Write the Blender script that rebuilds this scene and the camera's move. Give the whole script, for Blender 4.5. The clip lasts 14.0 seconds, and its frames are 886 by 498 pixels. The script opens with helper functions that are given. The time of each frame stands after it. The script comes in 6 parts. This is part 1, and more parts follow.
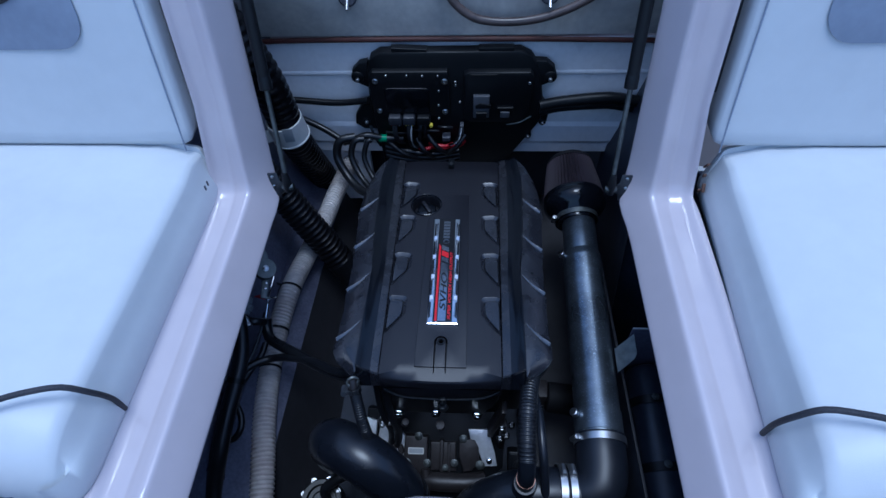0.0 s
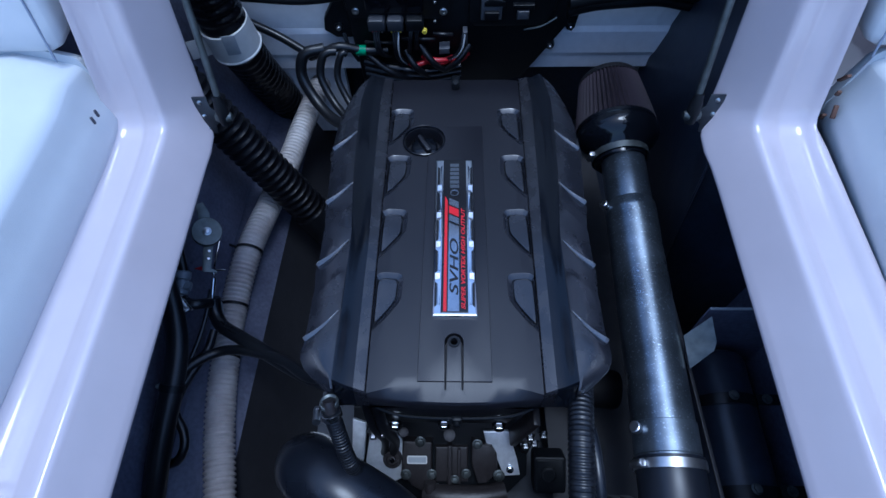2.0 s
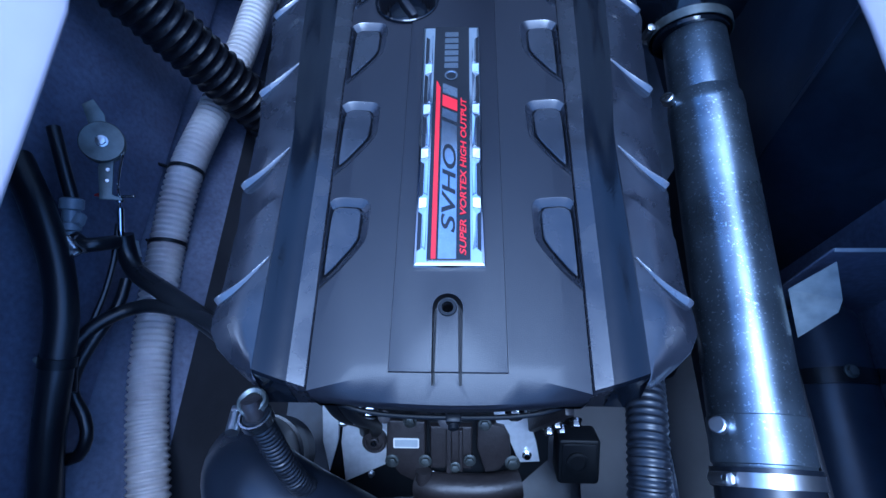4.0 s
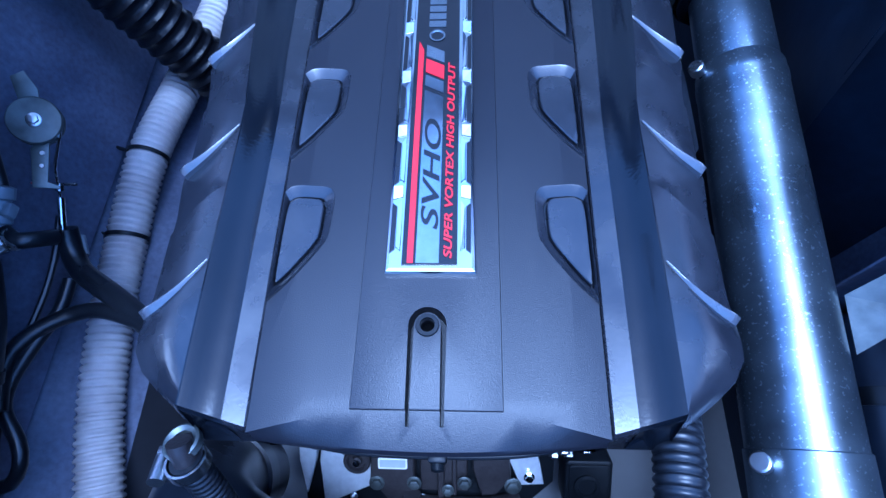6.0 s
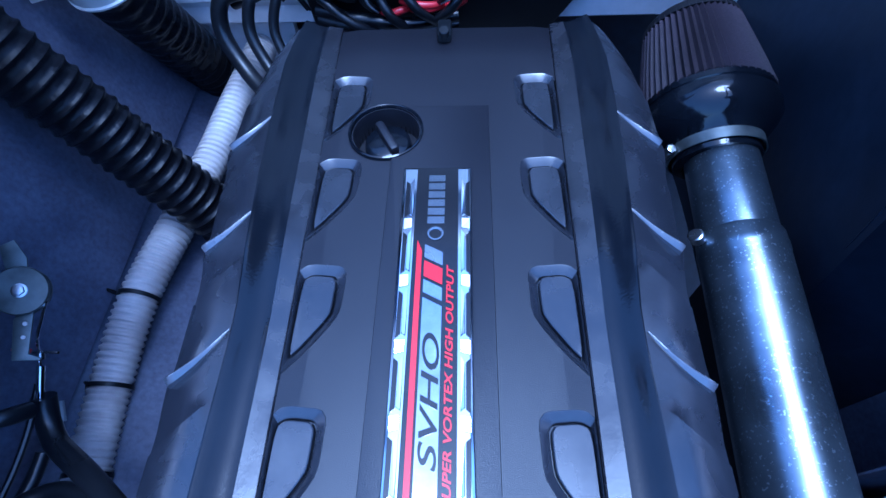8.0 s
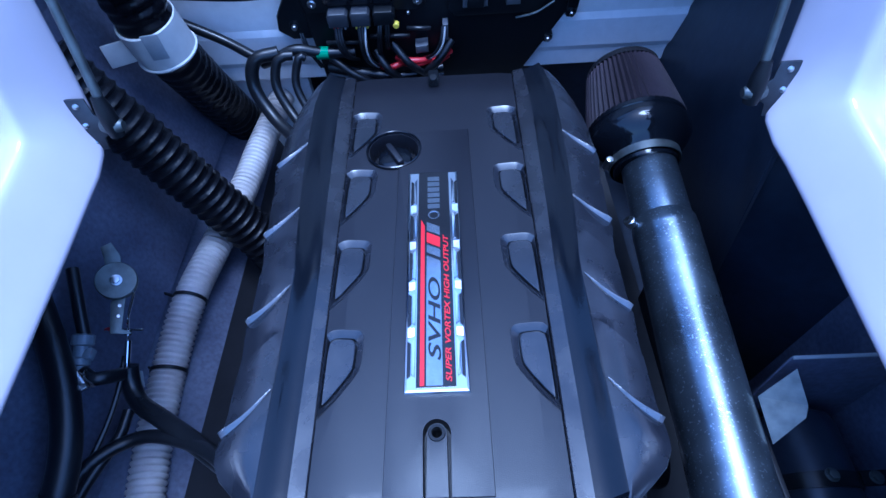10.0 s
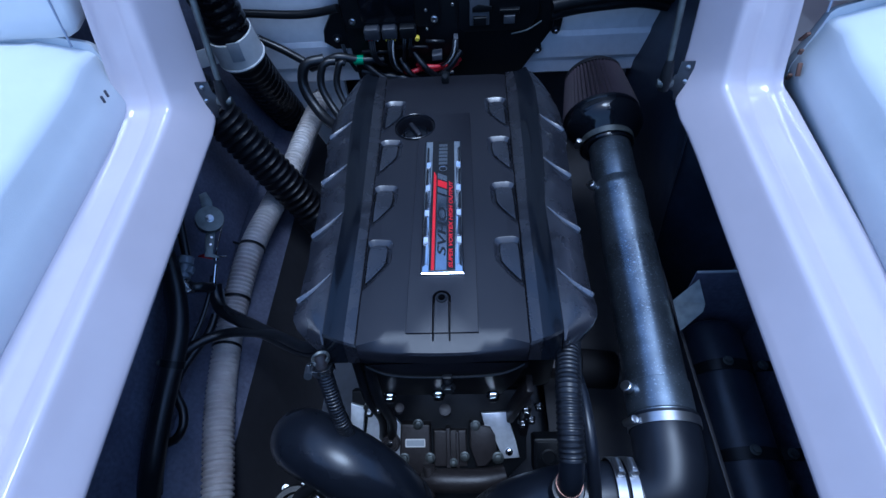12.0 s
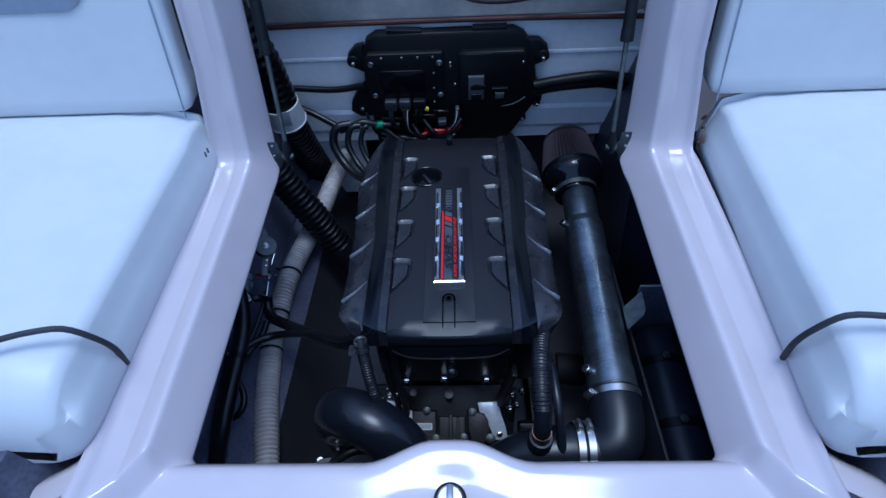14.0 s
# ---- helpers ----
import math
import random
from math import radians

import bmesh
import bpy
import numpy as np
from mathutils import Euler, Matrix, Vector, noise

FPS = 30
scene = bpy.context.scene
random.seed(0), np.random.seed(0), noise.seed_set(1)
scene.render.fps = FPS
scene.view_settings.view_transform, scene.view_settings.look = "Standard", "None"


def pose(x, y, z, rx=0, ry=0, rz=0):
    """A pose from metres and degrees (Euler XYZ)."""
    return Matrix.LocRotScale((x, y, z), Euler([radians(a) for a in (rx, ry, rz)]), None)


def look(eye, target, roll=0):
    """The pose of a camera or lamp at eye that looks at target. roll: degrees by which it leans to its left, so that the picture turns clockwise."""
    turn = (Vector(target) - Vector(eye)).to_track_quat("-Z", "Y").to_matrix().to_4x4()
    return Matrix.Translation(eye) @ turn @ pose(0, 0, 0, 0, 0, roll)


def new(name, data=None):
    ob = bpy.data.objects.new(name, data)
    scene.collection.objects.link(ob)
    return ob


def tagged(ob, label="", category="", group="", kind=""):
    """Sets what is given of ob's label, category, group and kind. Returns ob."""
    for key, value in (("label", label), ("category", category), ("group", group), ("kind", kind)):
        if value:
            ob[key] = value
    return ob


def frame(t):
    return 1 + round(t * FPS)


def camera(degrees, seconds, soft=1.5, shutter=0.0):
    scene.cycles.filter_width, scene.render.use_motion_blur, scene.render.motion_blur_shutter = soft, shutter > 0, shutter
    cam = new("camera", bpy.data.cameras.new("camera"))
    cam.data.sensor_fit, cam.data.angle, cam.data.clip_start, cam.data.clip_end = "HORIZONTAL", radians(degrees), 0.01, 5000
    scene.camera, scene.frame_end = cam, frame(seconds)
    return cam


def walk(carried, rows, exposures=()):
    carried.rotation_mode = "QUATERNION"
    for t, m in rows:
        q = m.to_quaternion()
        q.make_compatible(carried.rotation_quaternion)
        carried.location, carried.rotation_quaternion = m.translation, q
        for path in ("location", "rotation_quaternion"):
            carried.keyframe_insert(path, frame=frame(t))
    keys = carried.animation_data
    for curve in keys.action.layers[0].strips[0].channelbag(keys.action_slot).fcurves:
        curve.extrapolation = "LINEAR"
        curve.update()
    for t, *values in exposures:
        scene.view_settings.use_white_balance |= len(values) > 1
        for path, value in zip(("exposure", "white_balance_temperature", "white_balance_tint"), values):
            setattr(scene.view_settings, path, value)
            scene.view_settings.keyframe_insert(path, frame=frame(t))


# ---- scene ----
cam = camera(80.6, 14.0)
PATH = [
    (0, (0.059, 0.062, 1.561), (-0.052, 1.406, 0.083), -2.7),
    (0.5, (0.053, 0.115, 1.507), (-0.054, 1.41, -0.013), -2.5),
    (1, (0.033, 0.183, 1.455), (-0.051, 1.422, -0.113), -1.9),
    (1.5, (0.018, 0.245, 1.4), (-0.049, 1.44, -0.202), -2.0),
    (2, (0.004, 0.307, 1.348), (-0.045, 1.445, -0.296), -1.9),
    (2.5, (0.003, 0.355, 1.278), (-0.052, 1.445, -0.398), -2.5),
    (3, (0.006, 0.401, 1.217), (-0.063, 1.418, -0.504), -3.3),
    (3.5, (0.011, 0.431, 1.161), (-0.066, 1.378, -0.599), -4.0),
    (6, (0.03, 0.499, 1.037), (-0.073, 1.359, -0.766), -6.0),
    (6.5, (0.029, 0.534, 1.031), (-0.074, 1.442, -0.748), -5.7),
    (7, (0.023, 0.571, 1.04), (-0.063, 1.523, -0.717), -4.8),
    (7.5, (0.023, 0.599, 1.057), (-0.059, 1.603, -0.671), -4.1),
    (8, (0.028, 0.609, 1.076), (-0.063, 1.681, -0.609), -4.2),
    (10.5, (0.028, 0.381, 1.208), (-0.023, 1.614, -0.366), -4.7),
    (11, (0.032, 0.321, 1.241), (-0.027, 1.557, -0.33), -5.0),
    (11.5, (0.038, 0.264, 1.274), (-0.041, 1.504, -0.294), -5.3),
    (12, (0.04, 0.196, 1.297), (-0.056, 1.473, -0.239), -4.8),
    (12.5, (0.035, 0.131, 1.327), (-0.06, 1.444, -0.178), -4.2),
    (13, (0.035, 0.066, 1.362), (-0.063, 1.426, -0.101), -4.1),
    (13.5, (0.032, 0.019, 1.421), (-0.058, 1.396, -0.027), -3.9),
    (14, (0.029, -0.034, 1.459), (-0.044, 1.392, 0.059), -3.3),
]
EXPOSURES = [
    (0.0, 0.18, 4800, 6), (1.0, 0.22, 4800, 6), (2.0, 0.52, 4800, 7), (3.0, 0.85, 4550, 8), (3.5, 1.15, 4300, 8), (6.0, 1.82, 3900, 13), (7.0, 1.78, 3900, 13), (8.0, 1.60, 3950, 13), (10.5, 1.30, 4200, 13), (11.5, 0.80, 4500, 7), (12.5, 0.50, 4650, 7), (14.0, 0.28, 4800, 6)]
walk(cam, [(t, look(eye, target, roll)) for t, eye, target, roll in PATH], EXPOSURES)

# ---- daylight: open shade under a pale sky ----
world = bpy.data.worlds.new("sky")
scene.world = world
world.use_nodes = True
wn = world.node_tree.nodes
sky = wn.new("ShaderNodeTexSky")
sky.sky_type = "NISHITA"
sky.sun_disc = False
sky.sun_elevation, sky.sun_rotation = radians(81), radians(168)
sky.dust_density, sky.ozone_density = 2.0, 2.0
world.node_tree.links.new(sky.outputs[0], wn["Background"].inputs[0])
wn["Background"].inputs[1].default_value = 0.15
sun = new("sun", bpy.data.lights.new("sun", "SUN"))
sun.data.energy, sun.data.angle, sun.data.color = 1.15, radians(23), (1.0, 0.99, 0.97)
sun.matrix_world = look((0.12, 0.02, 4.8), (0, 0.6, 0.7))


# ---- materials ----
def material(name, colour, rough=0.5, metal=0.0, vary=0.15, grain=60.0, bump=0.0, bump_scale=300.0, second=None,
             blotch=6.0, coat=0.0, rough_vary=0.1, per_piece=0.0, spec=0.5):
    """A surface with large blotches, fine grain, uneven gloss and a fine relief."""
    m = bpy.data.materials.new(name)
    m.use_nodes = True
    n, l = m.node_tree.nodes, m.node_tree.links
    b = n["Principled BSDF"]
    b.inputs["Metallic"].default_value = metal
    b.inputs["Specular IOR Level"].default_value = spec
    b.inputs["Coat Weight"].default_value = coat
    b.inputs["Coat Roughness"].default_value = 0.09
    tex = n.new("ShaderNodeTexCoord")
    big, fine = n.new("ShaderNodeTexNoise"), n.new("ShaderNodeTexNoise")
    big.inputs["Scale"].default_value, fine.inputs["Scale"].default_value = blotch, grain
    big.inputs["Detail"].default_value, fine.inputs["Detail"].default_value = 5, 4
    for t in (big, fine):
        l.new(tex.outputs["Object"], t.inputs["Vector"])
    two = second or tuple(c * (1 - 2 * vary) for c in colour)
    ramp = n.new("ShaderNodeValToRGB")
    ramp.color_ramp.elements[0].position, ramp.color_ramp.elements[1].position = 0.35, 0.65
    ramp.color_ramp.elements[0].color, ramp.color_ramp.elements[1].color = (*two, 1), (*colour, 1)
    l.new(big.outputs["Fac"], ramp.inputs["Fac"])
    hsv = n.new("ShaderNodeHueSaturation")
    l.new(ramp.outputs["Color"], hsv.inputs["Color"])
    val = n.new("ShaderNodeMapRange")
    val.inputs["From Min"].default_value, val.inputs["From Max"].default_value = 0.3, 0.7
    val.inputs["To Min"].default_value, val.inputs["To Max"].default_value = 1 - vary, 1 + vary
    l.new(fine.outputs["Fac"], val.inputs["Value"])
    if per_piece:
        info, mul = n.new("ShaderNodeObjectInfo"), n.new("ShaderNodeMath")
        mul.operation = "MULTIPLY_ADD"
        l.new(info.outputs["Random"], mul.inputs[0])
        mul.inputs[1].default_value = per_piece
        l.new(val.outputs["Result"], mul.inputs[2])
        l.new(mul.outputs[0], hsv.inputs["Value"])
    else:
        l.new(val.outputs["Result"], hsv.inputs["Value"])
    l.new(hsv.outputs["Color"], b.inputs["Base Color"])
    rr = n.new("ShaderNodeMapRange")
    rr.inputs["From Min"].default_value, rr.inputs["From Max"].default_value = 0.3, 0.7
    rr.inputs["To Min"].default_value = max(0.02, rough - rough_vary)
    rr.inputs["To Max"].default_value = min(1, rough + rough_vary)
    l.new(big.outputs["Fac"], rr.inputs["Value"])
    l.new(rr.outputs["Result"], b.inputs["Roughness"])
    if bump:
        nb, bn = n.new("ShaderNodeTexNoise"), n.new("ShaderNodeBump")
        nb.inputs["Scale"].default_value, nb.inputs["Detail"].default_value = bump_scale, 3
        l.new(tex.outputs["Object"], nb.inputs["Vector"])
        l.new(nb.outputs["Fac"], bn.inputs["Height"])
        bn.inputs["Strength"].default_value, bn.inputs["Distance"].default_value = bump, 0.002
        l.new(bn.outputs["Normal"], b.inputs["Normal"])
    return m


def speckled(name, base, fleck, rough, amount=0.62, scale=420.0, metal=0.0):
    """A base colour with small scattered flecks."""
    m = material(name, base, rough, metal, vary=0.2, grain=35)
    n, l = m.node_tree.nodes, m.node_tree.links
    b = n["Principled BSDF"]
    old = b.inputs["Base Color"].links[0].from_socket
    t, r, mix = n.new("ShaderNodeTexNoise"), n.new("ShaderNodeValToRGB"), n.new("ShaderNodeMix")
    t.inputs["Scale"].default_value, t.inputs["Detail"].default_value = scale, 2
    co = n.new("ShaderNodeTexCoord")
    l.new(co.outputs["Object"], t.inputs["Vector"])
    r.color_ramp.elements[0].position, r.color_ramp.elements[1].position = amount, amount + 0.06
    l.new(t.outputs["Fac"], r.inputs["Fac"])
    mix.data_type = "RGBA"
    l.new(r.outputs["Color"], mix.inputs["Factor"])
    l.new(old, mix.inputs["A"])
    mix.inputs["B"].default_value = (*fleck, 1)
    l.new(mix.outputs["Result"], b.inputs["Base Color"])
    return m


GEL = material("white_gelcoat", (0.560, 0.503, 0.528), 0.11, vary=0.02, grain=20, bump=0.02, bump_scale=30, coat=0.6, rough_vary=0.04)
VINYL = material("white_vinyl", (0.63, 0.655, 0.675), 0.42, vary=0.02, grain=30, bump=0.12, bump_scale=700)
VINYL_GREY = material("grey_blue_vinyl", (0.30, 0.34, 0.43), 0.5, vary=0.05, bump=0.12, bump_scale=700)
VINYL_BLACK = material("black_vinyl", (0.025, 0.027, 0.035), 0.45, vary=0.1, bump=0.1, bump_scale=700)
CARPET = material("dark_floor_mat", (0.035, 0.038, 0.045), 0.85, vary=0.3, grain=400, bump=0.4, bump_scale=500)
HULL = material("navy_mottled_hull_paint", (0.112, 0.117, 0.168), 0.55, vary=0.22, grain=140, blotch=16, second=(0.076, 0.080, 0.122), bump=0.3, bump_scale=110)
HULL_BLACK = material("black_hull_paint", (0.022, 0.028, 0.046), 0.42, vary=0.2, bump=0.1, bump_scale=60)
STRINGER = material("grey_painted_stringer", (0.036, 0.036, 0.042), 0.5, vary=0.12, grain=40, bump=0.15, bump_scale=40)
WALL = material("white_bulkhead_paint", (0.80, 0.80, 0.82), 0.3, vary=0.04, second=(0.72, 0.73, 0.76), blotch=5, bump=0.06, bump_scale=25)
STAINED = material("stained_cream_gelcoat", (0.62, 0.59, 0.53), 0.45, vary=0.08, second=(0.46, 0.44, 0.41), blotch=9, bump=0.1, bump_scale=60)
RUST = material("rust_red_sealant", (0.075, 0.020, 0.014), 0.6, vary=0.2)
COVER = material("matte_black_moulded_plastic", (0.010, 0.010, 0.014), 0.40, vary=0.06, grain=900, bump=0.16, bump_scale=1400, blotch=5, rough_vary=0.04, spec=0.5)
COVER_GLOSS = material("satin_black_plastic", (0.005, 0.006, 0.009), 0.10, vary=0.15, grain=260, bump=0.03, bump_scale=400, blotch=26, rough_vary=0.07, spec=0.42)
# fin base is lifted above the other cover plastics to imitate sky reflection
COVER_FIN = material("lightened_plastic_edge", (0.055, 0.058, 0.070), 0.24, vary=0.12, grain=200, blotch=40, rough_vary=0.05, spec=1.0, coat=0.6)
COVER_WING = material("worn_black_plastic", (0.019, 0.020, 0.026), 0.27, vary=0.14, grain=200, bump=0.03, bump_scale=900, blotch=24, rough_vary=0.10, spec=0.85)
# brighter copy of the trough plastic, imitating a bright sky reflection
COVER_STRIP = material("bright_strip_plastic", (0.014, 0.014, 0.018), 0.26, vary=0.14, grain=260, bump=0.03, bump_scale=400, blotch=34, rough_vary=0.12, spec=0.9)
PLASTIC = material("black_plastic", (0.007, 0.008, 0.010), 0.38, vary=0.1, bump=0.05, spec=0.25)
RUBBER = material("black_rubber_hose", (0.008, 0.009, 0.012), 0.36, vary=0.15, grain=120, bump=0.06, bump_scale=200)
DUCT = material("wrinkled_glossy_duct", (0.006, 0.006, 0.008), 0.30, vary=0.15, grain=120, bump=1.0, bump_scale=60, rough_vary=0.14, spec=0.22)
RUBBER_SMOOTH = material("smooth_black_silicone", (0.009, 0.011, 0.017), 0.31, vary=0.12, bump=0.03, bump_scale=60)
CHROME = material("chrome", (0.80, 0.82, 0.85), 0.09, 1.0, vary=0.03, rough_vary=0.04)
STEEL_DULL = material("dull_zinc_plate", (0.13, 0.142, 0.14), 0.45, 0.8, vary=0.15, blotch=30, bump=0.05)
# dull zinc made darker, giving the hatch brackets their backlit look
STEEL_DARK = material("backlit_dark_steel", (0.060, 0.064, 0.075), 0.42, 0.7, vary=0.15, blotch=30, bump=0.05)
STEEL = material("zinc_plated_steel", (0.55, 0.56, 0.58), 0.3, 1.0, vary=0.1, rough_vary=0.1)
ALU = speckled("spotted_bare_aluminium", (0.21, 0.245, 0.29), (0.34, 0.39, 0.455), 0.33, 0.625, 300, 0.9)
SILVER_CAST = material("machined_silver_plate", (0.74, 0.76, 0.80), 0.36, 0.5, vary=0.08, grain=120, bump=0.1, bump_scale=160)
COPPER = material("dull_copper", (0.30, 0.17, 0.13), 0.4, 0.8, vary=0.15)
CAST_DARK = material("dark_cast_metal", (0.028, 0.024, 0.025), 0.45, 0.2, vary=0.2, grain=120, bump=0.25, bump_scale=220)
WHITE_HOSE = material("dirty_white_ribbed_hose", (0.56, 0.53, 0.51), 0.5, vary=0.1, second=(0.42, 0.38, 0.36), blotch=14)
WHITE_PLASTIC = material("off_white_plastic", (0.66, 0.65, 0.62), 0.45, vary=0.05)
LABEL_GREY = material("grey_printed_label", (0.34, 0.36, 0.38), 0.5, vary=0.1)
FILTER = material("oiled_dark_filter_cloth", (0.022, 0.013, 0.021), 0.7, vary=0.3, grain=300, bump=0.3, bump_scale=600)
RED = material("red_enamel", (0.62, 0.012, 0.02), 0.3, vary=0.05)
RED_WIRE = material("red_wire_insulation", (0.50, 0.02, 0.03), 0.4, vary=0.1)
INSERT = material("black_enamel", (0.012, 0.012, 0.014), 0.2, vary=0.1)
SILVER = material("brushed_silver_foil", (0.50, 0.53, 0.58), 0.16, 1.0, vary=0.08, grain=90, rough_vary=0.08, blotch=40)
GREY_FOIL = material("grey_foil", (0.42, 0.44, 0.47), 0.25, 1.0, vary=0.08)
GREEN = material("green_tape", (0.01, 0.30, 0.13), 0.5, vary=0.1)
YELLOW = material("yellow_plug", (0.75, 0.60, 0.05), 0.4, vary=0.1)
CONNECTOR = material("grey_connector_plastic", (0.085, 0.088, 0.10), 0.45, vary=0.1)
FROSTED = material("frosted_grey_plastic", (0.20, 0.22, 0.25), 0.4, vary=0.15)
SMOKE = material("smoky_connector_plastic", (0.040, 0.042, 0.050), 0.35, vary=0.15)
MATTE = material("matt_black_paint", (0.006, 0.006, 0.008), 0.7, vary=0.15, spec=0.2)
CORD = material("dark_braided_cord", (0.045, 0.045, 0.055), 0.7, vary=0.3, grain=500, bump=0.4, bump_scale=900)
BROWN_HOSE = material("brown_clear_hose", (0.10, 0.075, 0.07), 0.35, vary=0.2)
TORN = material("brown_torn_backing", (0.16, 0.085, 0.06), 0.8, vary=0.2)
BOUNCE_GROUND = material("pale_bounce_ground", (0.36, 0.35, 0.33), 0.85, vary=0.12, second=(0.28, 0.27, 0.26), blotch=0.4, grain=20, bump=0.2, bump_scale=40)
SCUFF = material("dark_scuff", (0.08, 0.08, 0.10), 0.6, vary=0.2)


# ---- mesh helpers ----
def to_mesh(name, verts, faces, smooth=35):
    me = bpy.data.meshes.new(name)
    me.from_pydata([tuple(v) for v in verts], [], faces)
    bm = bmesh.new()
    bm.from_mesh(me)
    bmesh.ops.recalc_face_normals(bm, faces=bm.faces)
    bm.to_mesh(me)
    bm.free()
    if smooth:
        me.shade_smooth()
        me.set_sharp_from_angle(angle=radians(smooth))
    return me


def part(name, mesh, mat, parent=None, label=""):
    """Links a mesh as one object under a thing or a part; its points are in world metres."""
    ob = new(name, mesh)
    mesh.materials.append(mat)
    if parent is not None:
        ob.parent = parent
        top, inv = parent, Matrix.Identity(4)
        while top.parent is not None:
            top = top.parent
        ob.matrix_parent_inverse = Matrix.Translation(top.location).inverted() if parent is top else inv
    return tagged(ob, label)


def thing(name, at, label, category, group="", kind=""):
    e = new(name)
    e.location = at
    e.empty_display_size = 0.05
    return tagged(e, label, category, group, kind)


def single(name, mesh, mat, label, category, group="", kind=""):
    return tagged(part(name, mesh, mat), label, category, group, kind)


def V(*a):
    return Vector(a)


def merge(*pieces):
    """Several lists of points and faces as one."""
    vs, fs = [], []
    for v, f in pieces:
        k = len(vs)
        vs += v
        fs += [tuple(i + k for i in q) for q in f]
    return vs, fs


def basis(n, up=(0, 0, 1)):
    n = Vector(n).normalized()
    u = Vector(up).cross(n)
    if u.length < 1e-4:
        u = Vector((1, 0, 0))
    u.normalize()
    return u, n.cross(u), n


def spline(pts, step=0.01):
    """A smooth line through the points, in even small steps."""
    p = [Vector(a) for a in pts]
    p = [2 * p[0] - p[1]] + p + [2 * p[-1] - p[-2]]
    out = []
    for i in range(1, len(p) - 2):
        k = max(2, int((p[i + 1] - p[i]).length / step))
        for j in range(k):
            t = j / k
            out.append(0.5 * (2 * p[i] + (p[i + 1] - p[i - 1]) * t + (2 * p[i - 1] - 5 * p[i] + 4 * p[i + 1] - p[i + 2]) * t * t
                              + (3 * p[i] - p[i - 1] - 3 * p[i + 1] + p[i + 2]) * t ** 3))
    return out + [p[-2]]


def grid_faces(rows, cols, wrap):
    f = []
    for i in range(rows - 1):
        for j in range(cols if wrap else cols - 1):
            k = (j + 1) % cols
            f.append((i * cols + j, i * cols + k, (i + 1) * cols + k, (i + 1) * cols + j))
    return f


def pipe(pts, r, seg=16, step=0.01, ribs=0.0, depth=0.08, smooth_line=True, thin=False):
    """A round hose along a line; ribs: their spacing in metres; r may be a function of the way along, 0 to 1."""
    line = spline(pts, min(step, ribs / (9 if thin else 5)) if ribs else step) if smooth_line else [Vector(a) for a in pts]
    verts, n, gone = [], len(line), 0.0
    u = None
    total = sum((line[i + 1] - line[i]).length for i in range(n - 1))
    for i, c in enumerate(line):
        t = (line[min(i + 1, n - 1)] - line[max(i - 1, 0)]).normalized()
        if u is None:
            u = basis(t)[0]
        u = (u - t * u.dot(t)).normalized()
        w = t.cross(u)
        if i:
            gone += (c - line[i - 1]).length
        rr = r(gone / total) if callable(r) else r
        if ribs:
            wave = math.cos(2 * math.pi * gone / ribs)
            rr *= 1 + depth * (2 * (0.5 + 0.5 * wave) ** 2.6 - 1 if thin else math.tanh(2.2 * wave))
        verts += [c + rr * (math.cos(a) * u + math.sin(a) * w) for a in (2 * math.pi * j / seg for j in range(seg))]
    faces = grid_faces(n, seg, True)
    faces += [tuple(range(seg)), tuple(range((n - 1) * seg, n * seg))]
    return verts, faces


def lathe(profile, at, axis, seg=32, wave=0, amp=0.0, close=True):
    """Turns a profile of (way along the axis, radius) round the axis; wave: pleats."""
    u, w, n = basis(axis)
    verts = []
    for h, r in profile:
        for j in range(seg):
            a = 2 * math.pi * j / seg
            k = r * (1 + (amp * (1 if j % 2 else -1) if wave else 0))
            verts.append(Vector(at) + n * h + k * (math.cos(a) * u + math.sin(a) * w))
    faces = grid_faces(len(profile), seg, True)
    if close:
        faces += [tuple(range(seg)), tuple(range((len(profile) - 1) * seg, len(profile) * seg))]
    return verts, faces


def inset(poly, d):
    out, n = [], len(poly)
    area = sum(poly[i][0] * poly[(i + 1) % n][1] - poly[(i + 1) % n][0] * poly[i][1] for i in range(n))
    s = 1 if area > 0 else -1
    for i in range(n):
        a, b, c = Vector(poly[i - 1]), Vector(poly[i]), Vector(poly[(i + 1) % n])
        e, f = (b - a).normalized(), (c - b).normalized()
        m = Vector((-e.y - f.y, e.x + f.x)) * s
        k = max(0.35, m.length_squared / 2)
        out.append(tuple(b + m / k * d))
    return out


def prism(poly, at, normal, depth, bevel=0.0, up=(0, 0, 1), frame3=None):
    """A plate: a flat outline raised along its normal, with a bevelled upper edge."""
    u, w, n = frame3 or basis(normal, up)
    o = Vector(at)
    put = lambda q, h: [o + u * x + w * y + n * h for x, y in q]
    loops = [put(poly, 0), put(poly, depth - bevel)]
    if bevel:
        loops += [put(inset(poly, bevel * 0.35), depth - bevel * 0.3), put(inset(poly, bevel), depth)]
    k = len(poly)
    verts = sum(loops, [])
    return verts, grid_faces(len(loops), k, True) + [tuple(range(k)), tuple(range((len(loops) - 1) * k, len(loops) * k))]


def flat(poly, z, depth, bevel=0.0):
    """A plate lying in the plan."""
    return prism(poly, (0, 0, z), (0, 0, 1), depth, bevel, frame3=(V(1, 0, 0), V(0, 1, 0), V(0, 0, 1)))


